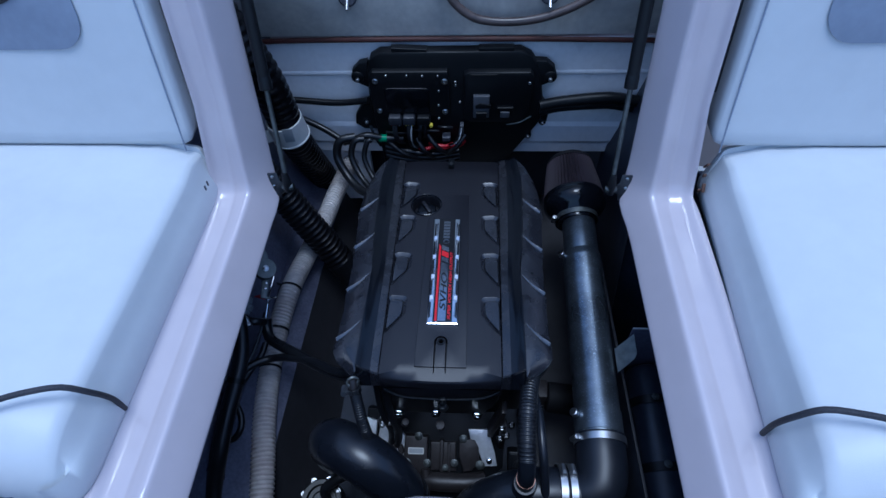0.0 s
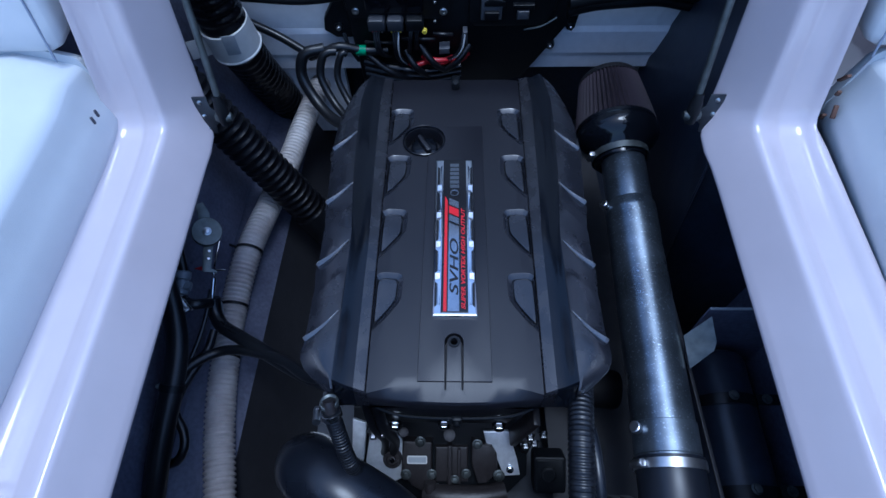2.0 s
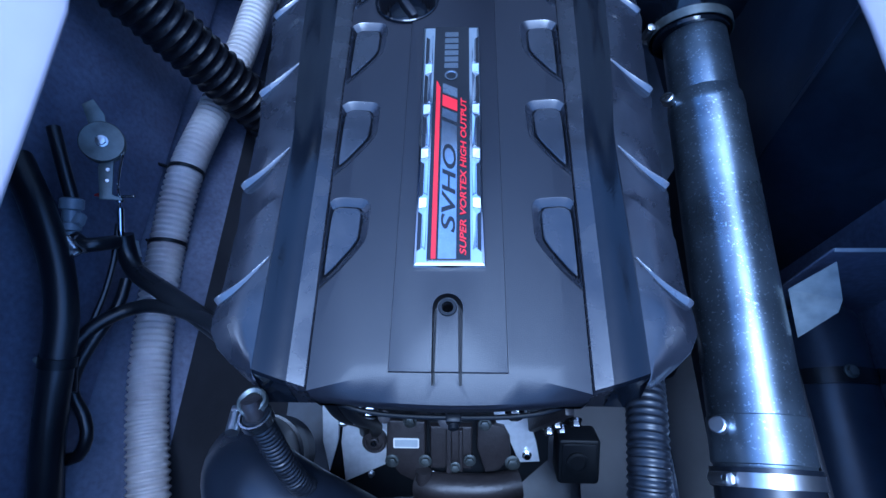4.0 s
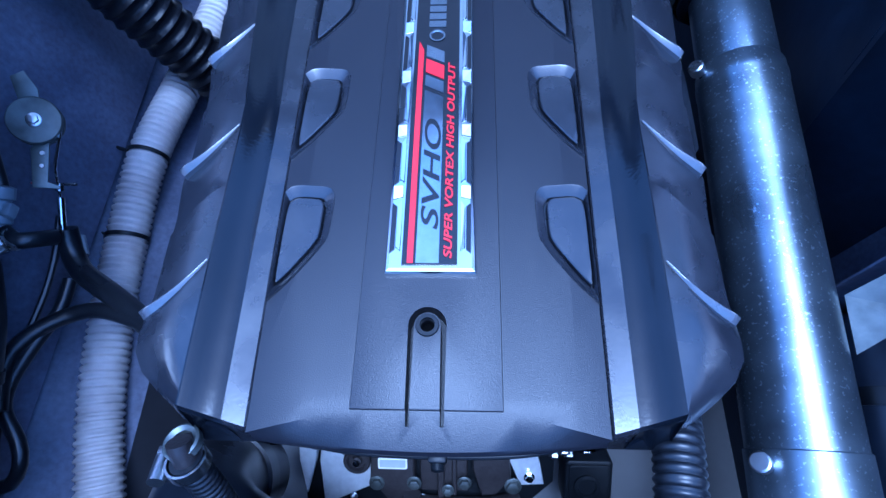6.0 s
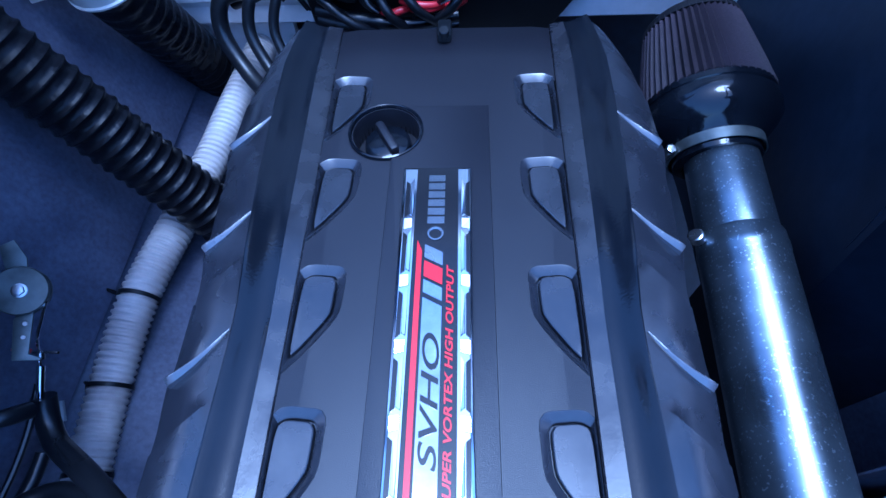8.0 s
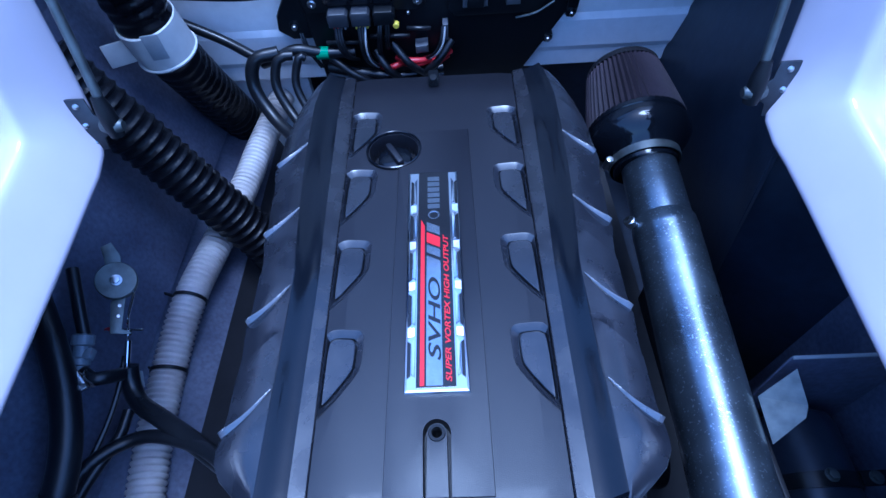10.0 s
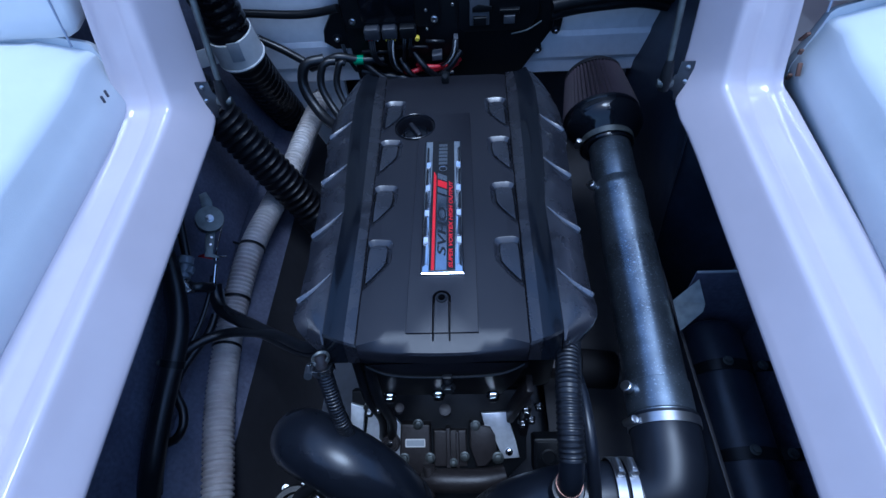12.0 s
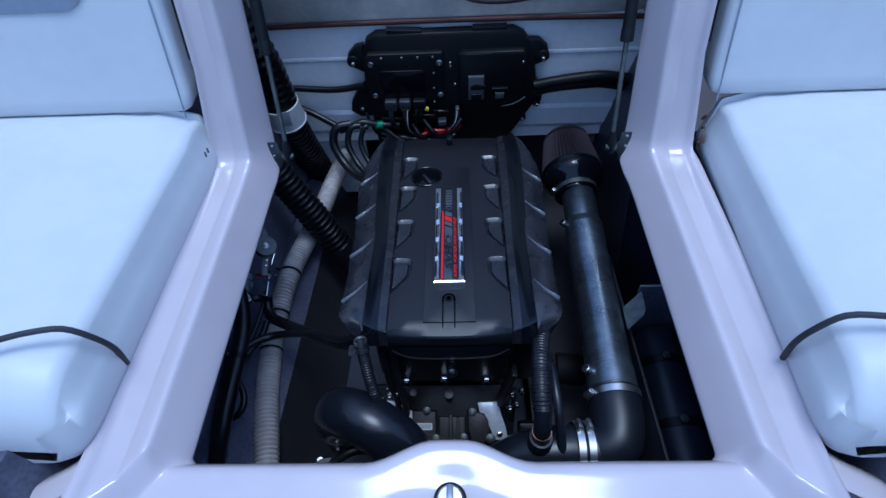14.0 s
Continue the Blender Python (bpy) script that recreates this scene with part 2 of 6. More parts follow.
def rounded(w, h, r, k=4, cx=0.0, cy=0.0):
    """A rectangle's outline with round corners."""
    out = []
    for sx, sy, a0 in ((1, 1, 0), (-1, 1, 90), (-1, -1, 180), (1, -1, 270)):
        for i in range(k + 1):
            a = radians(a0 + 90 * i / k)
            out.append((cx + sx * (w / 2 - r) + r * math.cos(a), cy + sy * (h / 2 - r) + r * math.sin(a)))
    return out


def box(c, size, bevel=0.003, turn=None, segments=2):
    bm = bmesh.new()
    bmesh.ops.create_cube(bm, size=1)
    bmesh.ops.scale(bm, vec=size, verts=bm.verts)
    if bevel:
        bmesh.ops.bevel(bm, geom=bm.edges, offset=bevel, segments=segments, affect="EDGES", profile=0.5)
    m = Matrix.Translation(c) @ (turn or Matrix.Identity(4))
    bm.verts.ensure_lookup_table()
    out = [m @ v.co for v in bm.verts], [tuple(v.index for v in f.verts) for f in bm.faces]
    bm.free()
    return out


def loft(sections, caps=True):
    k = len(sections[0])
    f = grid_faces(len(sections), k, True)
    if caps:
        f += [tuple(range(k)), tuple(range((len(sections) - 1) * k, len(sections) * k))]
    return sum(sections, []), f


def interp(y, table):
    for (a, p), (b, q) in zip(table, table[1:]):
        if y <= b:
            return p if y <= a else p + (q - p) * (y - a) / (b - a)
    return table[-1][1]


def carve(ob, verts, faces):
    """Cuts a shape out of a solid."""
    cutter = new("cutter", to_mesh("cutter", verts, faces, 0))
    mod = ob.modifiers.new("cut", "BOOLEAN")
    mod.object, mod.operation, mod.solver = cutter, "DIFFERENCE", "EXACT"
    me = bpy.data.meshes.new_from_object(ob.evaluated_get(bpy.context.evaluated_depsgraph_get()))
    ob.modifiers.clear()
    ob.data = me
    old = cutter.data
    bpy.data.objects.remove(cutter)
    bpy.data.meshes.remove(old)
    me.shade_smooth()
    me.set_sharp_from_angle(angle=radians(35))


def lettering(name, text, mat, parent, x0, x1, y0, y1, z, shear=0.0, thick=0.0006, label="", bold=0.0):
    """Raised letters that read along +y, fitted into a rectangle of the plan."""
    cu = bpy.data.curves.new(name, "FONT")
    cu.body, cu.extrude, cu.shear, cu.offset = text, 0.5, shear, bold
    tmp = new(name, cu)
    me = bpy.data.meshes.new_from_object(tmp.evaluated_get(bpy.context.evaluated_depsgraph_get()))
    bpy.data.objects.remove(tmp)
    co = np.array([v.co[:] for v in me.vertices])
    lo, hi = co.min(0), co.max(0)
    for v in me.vertices:
        a, b, c = ((v.co[i] - lo[i]) / (hi[i] - lo[i]) for i in range(3))
        v.co = (x1 + (x0 - x1) * b, y0 + (y1 - y0) * a, z + thick * c)
    me.materials.clear()
    return part(name, me, mat, parent, label)


def hexagon(r):
    return [(r * math.cos(radians(60 * i)), r * math.sin(radians(60 * i))) for i in range(6)]


def bolt(parent, at, normal, r=0.006, h=0.006, mat=None, name="bolt", washer=True):
    v, f = prism(hexagon(r), Vector(at), normal, h, r * 0.15)
    if washer:
        v, f = merge((v, f), lathe([(0, r * 1.35), (h * 0.25, r * 1.35), (h * 0.3, r * 1.25)], at, normal, 16))
    return part(name, to_mesh(name, v, f, 30), mat or STEEL, parent)


def band_clamp(parent, at, axis, r, width=0.011, screw=(0, 0, 1), name="hose_clamp", mat=None):
    """A worm-drive clamp: band, and a screw housing on one side."""
    n = Vector(axis).normalized()
    a = Vector(at)
    v, f = lathe([(-width / 2, r), (-width / 2, r + 0.0016), (width / 2, r + 0.0016), (width / 2, r)], a, n, 36, close=False)
    c = part(name, to_mesh(name, v, f), mat or STEEL, parent, "worm-drive steel clamp")
    s = Vector(screw)
    s = (s - n * s.dot(n)).normalized()
    t = n.cross(s)
    o = a + s * (r + 0.006)
    v, f = lathe([(-0.011, 0.0055), (0.007, 0.0055), (0.0075, 0.005)], o, t, 14)
    v2, f2 = prism(hexagon(0.0062), o + t * 0.0075, t, 0.006, 0.001)
    part("clamp_screw", to_mesh("clamp_screw", *merge((v, f), (v2, f2))), STEEL, c)
    return c


# ---- the hull and the deck ----
XL, XR = -0.373, 0.381


def coaming():
    """The moulded gelcoat rim round the engine opening: inner face, tight bead, shallow gutter and seat ledge; lower along the front."""
    # (out, up) at the sides and at the front for each line of the moulding
    profile = [(0.045, -0.014, 0.030, -0.014), (0.008, -0.008, 0.008, -0.008), (0.001, -0.004, 0.001, -0.003), (0.0, -0.0005, 0.0, 0.0), (0.0012, 0.003, 0.0012, 0.0035),
               (0.006, 0.0115, 0.004, 0.0090), (0.016, 0.0288, 0.0075, 0.0150), (0.026, 0.0461, 0.0115, 0.0205), (0.0310, 0.0547, 0.0145, 0.0235), (0.0332, 0.0582, 0.0170, 0.0250),
               (0.0356, 0.0607, 0.0200, 0.0260), (0.0388, 0.0621, 0.0235, 0.0263), (0.0425, 0.0619, 0.0280, 0.0258), (0.050, 0.0592, 0.0360, 0.0240), (0.060, 0.0552, 0.0470, 0.0208),
               (0.0655, 0.0530, 0.0560, 0.0182), (0.0688, 0.0511, 0.0620, 0.0168), (0.0715, 0.0505, 0.0660, 0.0160), (0.0745, 0.0509, 0.0700, 0.0155), (0.083, 0.0519, 0.0800, 0.0146),
               (0.093, 0.0528, 0.0920, 0.0140), (0.0995, 0.0545, 0.1010, 0.0137), (0.1045, 0.0580, 0.1080, 0.0135), (0.1085, 0.0612, 0.1140, 0.0134), (0.1125, 0.0628, 0.1200, 0.0133)]
    side = [(1.035, 1.38), (1.00, 1.20), (0.967, 1.015), (0.946, 0.905), (0.938, 0.866), (0.929, 0.836), (0.916, 0.811), (0.898, 0.7945), (0.874, 0.784), (0.846, 0.7785),
            (0.80, 0.772), (0.60, 0.752), (0.45, 0.736), (0.40, 0.7305)]
    level = [(0.25, 0.716), (0.286, 0.7175), (0.328, 0.7222), (0.37, 0.7273), (0.40, 0.7305)]
    xs = [XL + 0.055 + (XR - XL - 0.11) * i / 48 for i in range(49)]
    lines = []
    for j, (a, b, af, bf) in enumerate(profile + [(0.125, 0.0640, 0.128, 0.0132), (0.165, 0.0620, 0.136, 0.0130)]):
        r = 0.012 + 0.16 * a
        half = {}
        for s, x in ((-1, XL), (1, XR)):
            run = []
            for i, (y, z) in enumerate(side):
                up = side[max(i - 1, 0)], side[min(i + 1, len(side) - 1)]
                t = V(0, up[0][0] - up[1][0], up[0][1] - up[1][1]).normalized()
                n = V(0, -t.z, t.y)
                slim = 1 - 0.13 * min(1.0, max(0.0, (z - 0.90) / 0.12))
                aa, bb = (a, b) if a < 0.12 or y < 0.89 else (0.1135, 0.058 if a < 0.15 else 0.015)
                # the inner edge swells into the opening at the knuckle
                swell = (0.011 if s > 0 else 0.006) * math.exp(-((y - 0.900) ** 2 + (z - 0.797) ** 2) / 0.0022) * max(0.0, 1 - a / 0.05)
                run.append(V(x + s * (aa * slim - swell), y, z) + n * bb)
            # keep the offset lines from folding at the knuckle, and round them there
            for i in range(1, len(run)):
                run[i].y, run[i].z = min(run[i].y, run[i - 1].y), min(run[i].z, run[i - 1].z)
            for _ in range(3 if j > 5 else 0):
                run[3:10] = [(run[i - 1] + run[i] * 2 + run[i + 1]) / 4 for i in range(3, 10)]
            a = min(a, 0.112 + 0.2 * max(0.0, a - 0.112))
            y0, x0 = 0.286 - af + r, x + s * (a - r)
            for i in range(1, 9):
                y = 0.40 + (y0 - 0.40) * i / 8
                run.append(V(x + s * a, y, interp(y, level) + b))
            z0 = interp(y0, level) + b
            for i in range(1, 15):
                q = radians(90 * i / 14)
                f = i / 14
                f = f * f * (3 - 2 * f)
                run.append(V(x0 + s * r * math.cos(q), 0.286 - af + r - r * math.sin(q), z0 + (0.716 + bf - z0) * f))
            x1 = xs[0] if s < 0 else xs[-1]
            for i in range(1, 5):
                run.append(V(x0 + (x1 - x0) * i / 5, 0.286 - af, 0.716 + bf))
            half[s] = run
        mid = []
        for x in xs:
            d = abs(x - 0.004)
            bump = 0.030 * (0.5 + 0.5 * math.cos(math.pi * min(1, max(0, d - 0.018) / 0.105)))
            # a shallow dish round the latch
            dish = max(0.0, 1 - (math.hypot(x - 0.006, 0.286 - af + bump - 0.226) / 0.062) ** 2)
            mid.append(V(x, 0.286 - af + bump, 0.716 + 0.25 * bump + bf - 0.006 * dish * dish * (j > 8)))
        lines.append(half[-1] + mid + half[1][::-1])
    return sum(lines, []), grid_faces(len(lines), len(lines[0]), False)


single("deck_coaming", to_mesh("deck_coaming", *coaming(), 75), GEL, "glossy white moulded gelcoat rim round the open engine hatch",
       "coaming", kind="structure")


def sheet(name, pts, mat, label, category="", smooth=0):
    """A flat closed wall between corner points, 2 cm thick."""
    p = [Vector(a) for a in pts]
    n = (p[1] - p[0]).cross(p[2] - p[0]).normalized() * 0.02
    v = p + [a - n for a in p]
    k = len(p)
    f = [tuple(range(k)), tuple(range(k, 2 * k))] + [(i, (i + 1) % k, (i + 1) % k + k, i + k) for i in range(k)]
    return single(name, to_mesh(name, v, f, smooth), mat, label, category or "hull", kind="structure")


# out of view; added for upward bounce light and to close the lower hemisphere
single("ground", to_mesh("ground", *box((0, 0, -0.75), (400, 400, 0.1), 0)), BOUNCE_GROUND, "unseen pale ground, added to bounce light up under the boat", "ground", kind="structure")
# bilge floor, hull sides, bulkheads
single("bilge_floor", to_mesh("bilge_floor", *box((0, 0.9, 0.10), (1.5, 1.7, 0.04), 0)), HULL_BLACK, "dark painted bilge floor under the engine", "floor", kind="structure")
sheet("hull_side_left", [(-0.50, 0.10, 0.42), (-0.50, 1.62, 0.42), (-0.60, 1.62, 0.80), (-0.60, 0.10, 0.80)][::-1], HULL, "dark navy flecked paint on the hull side", "hull")
sheet("hull_side_left_upper", [(-0.60, 0.94, 0.80), (-0.60, 1.62, 0.80), (-0.58, 1.62, 1.30), (-0.56, 1.02, 1.30)][::-1], HULL, "dark navy flecked side above the bilge", "hull")
sheet("hull_ledge_left", [(-0.50, 0.10, 0.42), (-0.40, 0.10, 0.345), (-0.40, 1.62, 0.345), (-0.50, 1.62, 0.42)], HULL, "dark navy flecked hull ledge", "hull")
sheet("stringer_left", [(-0.40, 0.10, 0.345), (-0.315, 0.10, 0.12), (-0.315, 1.62, 0.12), (-0.40, 1.62, 0.345)], STRINGER, "grey painted engine stringer", "stringer")
sheet("hull_side_right", [(0.56, 0.10, 0.10), (0.58, 0.10, 0.80), (0.56, 1.0, 0.80), (0.54, 1.0, 0.10)], HULL, "dark navy flecked paint on the hull side", "hull")
sheet("stringer_right", [(0.20, 0.10, 0.20), (0.40, 0.10, 0.25), (0.40, 1.62, 0.25), (0.20, 1.62, 0.20)], STRINGER, "grey painted engine stringer", "stringer")
single("stringer_flange", to_mesh("stringer_flange", *box((0.395, 0.66, 0.355), (0.005, 0.70, 0.30), 0.001, Matrix.Rotation(radians(1.2), 4, "X"))), HULL_BLACK, "thin dark upright flange beside the engine", "stringer", kind="structure")
single("flange_edge", to_mesh("flange_edge", *box((0.395, 0.66, 0.508), (0.006, 0.70, 0.005), 0.001, Matrix.Rotation(radians(1.2), 4, "X"))), STRINGER, "thin grey strip along the top of the upright flange", "stringer", kind="structure")


def liner():
    """The black inner panel that curves from the rim back to the bulkhead."""
    secs = []
    for i in range(13):
        s = i / 12
        row = []
        for z, k in ((0.20, 0.9), (0.55, 0.35), (0.80, 0.0), (1.1, 0.0), (1.30, 0.0)):
            y0 = interp(z, [(0.80, 0.90), (1.01, 0.985), (1.30, 1.045)])
            far = 0.47 + 0.27 * (max(z, 0.50) - 0.53) if z < 0.85 else 0.55
            row.append(V(0.405 + (far - 0.405) * math.sin(s * math.pi / 2) + 0.05 * (1 - s) * k, y0 + (1.46 - y0) * s, z))
        secs.append(row)
    return sum(secs, []), grid_faces(13, 5, False)


sheet("liner_return", [(0.452, 0.905, 0.20), (0.58, 0.80, 0.20), (0.58, 0.80, 0.80), (0.408, 0.915, 0.80)], HULL_BLACK, "black panel between the liner and the hull side", "panel")
single("side_liner", to_mesh("side_liner", *liner(), 50), HULL_BLACK, "black satin side panel inside the engine bay", "panel", kind="structure")


def wall_y(z):
    return 1.42 + (0.80 - z) * 0.04


def bulkhead():
    """White rear bulkhead with two moulded steps."""
    zs = [(0.524, 0.04), (0.524, 0.004), (0.528, 0.0), (0.560, 0), (0.572, -0.005), (0.628, -0.005), (0.640, 0.002), (0.799, 0.002), (0.804, -0.0015), (0.810, -0.001), (0.814, 0.001), (0.895, 0.0), (0.912, 0)]
    verts = []
    for z, d in zs:
        for i in range(9):
            verts.append(Vector((-0.66 + 1.32 * i / 8, wall_y(z) + d, z)))
    return verts, grid_faces(len(zs), 9, False)


single("bulkhead_rear", to_mesh("bulkhead_rear", *bulkhead(), 20), WALL, "white painted rear bulkhead with moulded steps", "wall", kind="structure")
# below the white wall the darkness is put into the sheets' black colour
sheet("bulkhead_lower", [(-0.66, 1.56, 0.05), (0.66, 1.56, 0.05), (0.66, 1.56, 0.56), (-0.66, 1.56, 0.56)], HULL_BLACK, "recess below the white bulkhead, its darkness put into black colour", "wall")
sheet("bulkhead_corner", [(-0.66, 1.452, 0.30), (-0.285, 1.452, 0.30), (-0.285, 1.452, 0.527), (-0.66, 1.452, 0.527)], WALL, "white lower corner of the rear bulkhead", "wall")
sheet("bulkhead_sill", [(-0.66, 1.45, 0.546), (-0.66, 1.58, 0.546), (0.66, 1.58, 0.546), (0.66, 1.45, 0.546)], HULL_BLACK, "underside of the white bulkhead, its darkness put into black colour", "wall")
single("sealant_strip", to_mesh("sealant_strip", *pipe([(-0.62, 1.412, 0.904), (-0.3, 1.411, 0.909), (0.2, 1.410, 0.908), (0.62, 1.411, 0.899)], 0.0068, 10)),
       RUST, "rust-red sealant seam along the bulkhead", "sealant", kind="structure")


def upper_wall():
    """Stained cream moulding above the seam, with soft swellings at its ends."""
    verts, n = [], 33
    for j in range(15):
        z = 0.913 + 0.40 * j / 14
        for i in range(n):
            x = -0.66 + 1.32 * i / (n - 1)
            swell = 0.05 * (1 / (1 + math.exp((x + 0.30) * 60)) + 1 / (1 + math.exp((0.40 - x) * 60)))
            verts.append(Vector((x, 1.425 - 0.015 * math.sin(min(1, j / 7) * math.pi / 2) - swell * min(1, j / 5) - 0.02 * (j / 14), z)))
    return verts, grid_faces(15, n, False)


single("upper_moulding", to_mesh("upper_moulding", *upper_wall(), 60), STAINED, "stained cream gelcoat moulding above the bulkhead", "wall", kind="structure")

# raised hatch lid behind the bulkhead, carried by the struts
single("hatch_lid", to_mesh("hatch_lid", *box((0, 1.445, 1.46), (1.3, 0.05, 0.30), 0.02, Matrix.Rotation(radians(3), 4, "X"))), HULL_BLACK, "open hatch lid with a dark underside", "hatch", kind="structure")
single("rear_deck", to_mesh("rear_deck", *box((0, 1.76, 1.325), (2.6, 0.52, 0.05), 0.012)), GEL, "white rear deck behind the bulkhead", "deck", kind="structure")

# cockpit: floor, seat bases, closed sides
single("cockpit_floor", to_mesh("cockpit_floor", *box((0, -0.75, 0.33), (2.6, 2.2, 0.04), 0)), CARPET, "dark cockpit floor covering", "floor", kind="structure")
single("engine_bay_front_wall", to_mesh("engine_bay_front_wall", *box((0, 0.13, 0.42), (1.16, 0.03, 0.66), 0)), HULL_BLACK, "dark front wall of the engine bay", "wall", kind="structure")
for s, nm in ((-1, "left"), (1, "right")):
    single("seat_base_" + nm, to_mesh("seat_base_" + nm, *box((s * 0.90, 0.66, 0.56), (0.60, 0.70, 0.44), 0.01)), CARPET, "dark recessed base under the seat", "seat base", kind="structure")
    single("cockpit_side_" + nm, to_mesh("cockpit_side_" + nm, *box((s * 1.32, 0.0, 0.9), (0.06, 3.4, 1.2), 0.02)), GEL, "white cockpit side", "wall", kind="structure")
single("transom_top", to_mesh("transom_top", *box((0, 1.66, 0.8), (2.6, 0.06, 1.0), 0.02)), GEL, "white transom behind the engine bay", "wall", kind="structure")


def deck_corner(s):
    """Rounded white deck moulding in front of the seat, falling away to the floor."""
    line = spline([(s * x, y, 0) for x, y in ((0.511, 0.318), (0.513, 0.302), (0.521, 0.286), (0.542, 0.274), (0.576, 0.260), (0.614, 0.238), (0.67, 0.19), (0.75, 0.06), (0.80, -0.15))], 0.02)
    rings = ((-0.055, 0.0), (-0.026, -0.0005), (-0.020, -0.002), (-0.006, -0.012), (0.0, -0.025), (0.006, -0.07), (0.03, -0.37))
    secs = []
    for i, p in enumerate(line):
        t = (line[min(i + 1, len(line) - 1)] - line[max(i - 1, 0)]).normalized()
        o = V(t.y, -t.x, 0) * -s
        z0 = interp(p.y, [(0.20, 0.7315), (0.25, 0.740), (0.29, 0.765), (0.315, 0.772)])
        secs.append([p + o * d + V(0, 0, z0 + z) for d, z in rings])
    return sum(secs, []), grid_faces(len(secs), len(rings), False)


for s, nm in ((-1, "left"), (1, "right")):
    single("deck_corner_" + nm, to_mesh("deck_corner_" + nm, *deck_corner(s), 60), GEL, "rounded white gelcoat deck moulding below the seat", "deck", kind="structure")
single("deck_front", to_mesh("deck_front", *flat([(-0.40, 0.165), (-0.455, 0.190), (-0.480, 0.225), (-0.50, 0.262), (-0.535, 0.245), (-0.57, 0.228), (-0.605, 0.205), (-0.65, 0.165), (-0.725, 0.05), (-0.77, -0.30), (0.77, -0.30), (0.725, 0.05), (0.65, 0.165), (0.605, 0.205), (0.57, 0.228), (0.535, 0.245), (0.50, 0.262), (0.485, 0.225), (0.463, 0.190), (0.40, 0.165)], 0.70, 0.0290, 0.0)), GEL,
       "white gelcoat step in front of the hatch rim", "deck", kind="structure")


# ---- seats ----
def pillow(x0, x1, y0, y1, z0, z1, r, crown=0.012):
    """A padded block with round edges and a slightly domed face."""
    bm = bmesh.new()
    bmesh.ops.create_cube(bm, size=2)
    bmesh.ops.subdivide_edges(bm, edges=bm.edges, cuts=22, use_grid_fill=True)
    h = Vector(((x1 - x0) / 2, (y1 - y0) / 2, (z1 - z0) / 2))
    c = Vector(((x1 + x0) / 2, (y1 + y0) / 2, (z1 + z0) / 2))
    for v in bm.verts:
        # spread the grid towards the edges so that the rounding is smooth
        q = Vector([math.copysign(abs(a) ** 0.7, a) for a in v.co])
        p = Vector((q.x * h.x, q.y * h.y, q.z * h.z))
        core = Vector([max(-(h[i] - r), min(h[i] - r, p[i])) for i in range(3)])
        d = p - core
        if d.length > 1e-6:
            m = max(abs(d.x), abs(d.y), abs(d.z))
            d = d.normalized() * m if m < r else d.normalized() * r
        p = core + d
        f = (1 - (p.x / h.x) ** 2) * (1 - (p.y / h.y) ** 2)
        p.z += crown * f * (1 if p.z > 0 else 0)
        v.co = c + p
    bm.verts.ensure_lookup_table()
    out = [v.co.copy() for v in bm.verts], [tuple(v.index for v in fc.verts) for fc in bm.faces]
    bm.free()
    return out


def cushion(s, edge):
    """Seat cushion: a broad rounded inner flank, a small radius at the rear, a soft front edge."""
    y0, y1, rf, rr = 0.268, 0.912, 0.088, 0.016
    ys = [y0 + rf * (1 - math.cos(radians(a))) for a in range(0, 91, 6)] + [0.368 + 0.044 * i for i in range(12)] + [y1 - rr * (1 - math.sin(radians(90 - a))) for a in range(0, 91, 18)]
    secs = []
    for y in ys:
        d = 0.0
        if y < y0 + rf:
            d = rf - math.sqrt(max(0, rf * rf - (y0 + rf - y) ** 2))
        elif y > y1 - rr:
            d = rr - math.sqrt(max(0, rr * rr - (y - y1 + rr) ** 2))
        lift = 0.066 * (y - 0.60)
        zb, zt = 0.806 + lift, 0.938 + lift - d
        x = abs(edge) - 0.006 + (0.055 if s > 0 else -0.008) * (y - 0.30) + 0.42 * d * d / rf
        back = min(1.0, max(0.0, (y - 0.80) / 0.08))
        rs = 0.030 + 0.012 * max(0.0, 0.5 - y) - 0.014 * back
        top = zt - 0.026 + 0.008 * back
        prof = [(1.15, zb - 0.02), (x + 0.03, zb - 0.02), (x + 0.010, zb - 0.01), (x + 0.004, zb + 0.01), (x + 0.002, zb + 0.030), (x + 0.009, zb + 0.055), (x + 0.019, top - rs)]
        prof += [(x + 0.0195 + rs * (0.95 - math.cos(radians(a))), top - rs + rs * math.sin(radians(a))) for a in range(27, 76, 8)]
        dome = 0.008 * math.sin(math.pi * min(1, max(0, (y - y0) / (y1 - y0))))
        prof += [(x + 0.065, top + 0.009), (x + 0.095, top + 0.0165), (x + 0.13, zt - 0.003 + 0.3 * dome), (x + 0.18, zt + 0.6 * dome), (x + 0.3, zt + dome), (1.15, zt)]
        secs.append([V(s * a, y, b) for a, b in prof])
    return loft(secs)


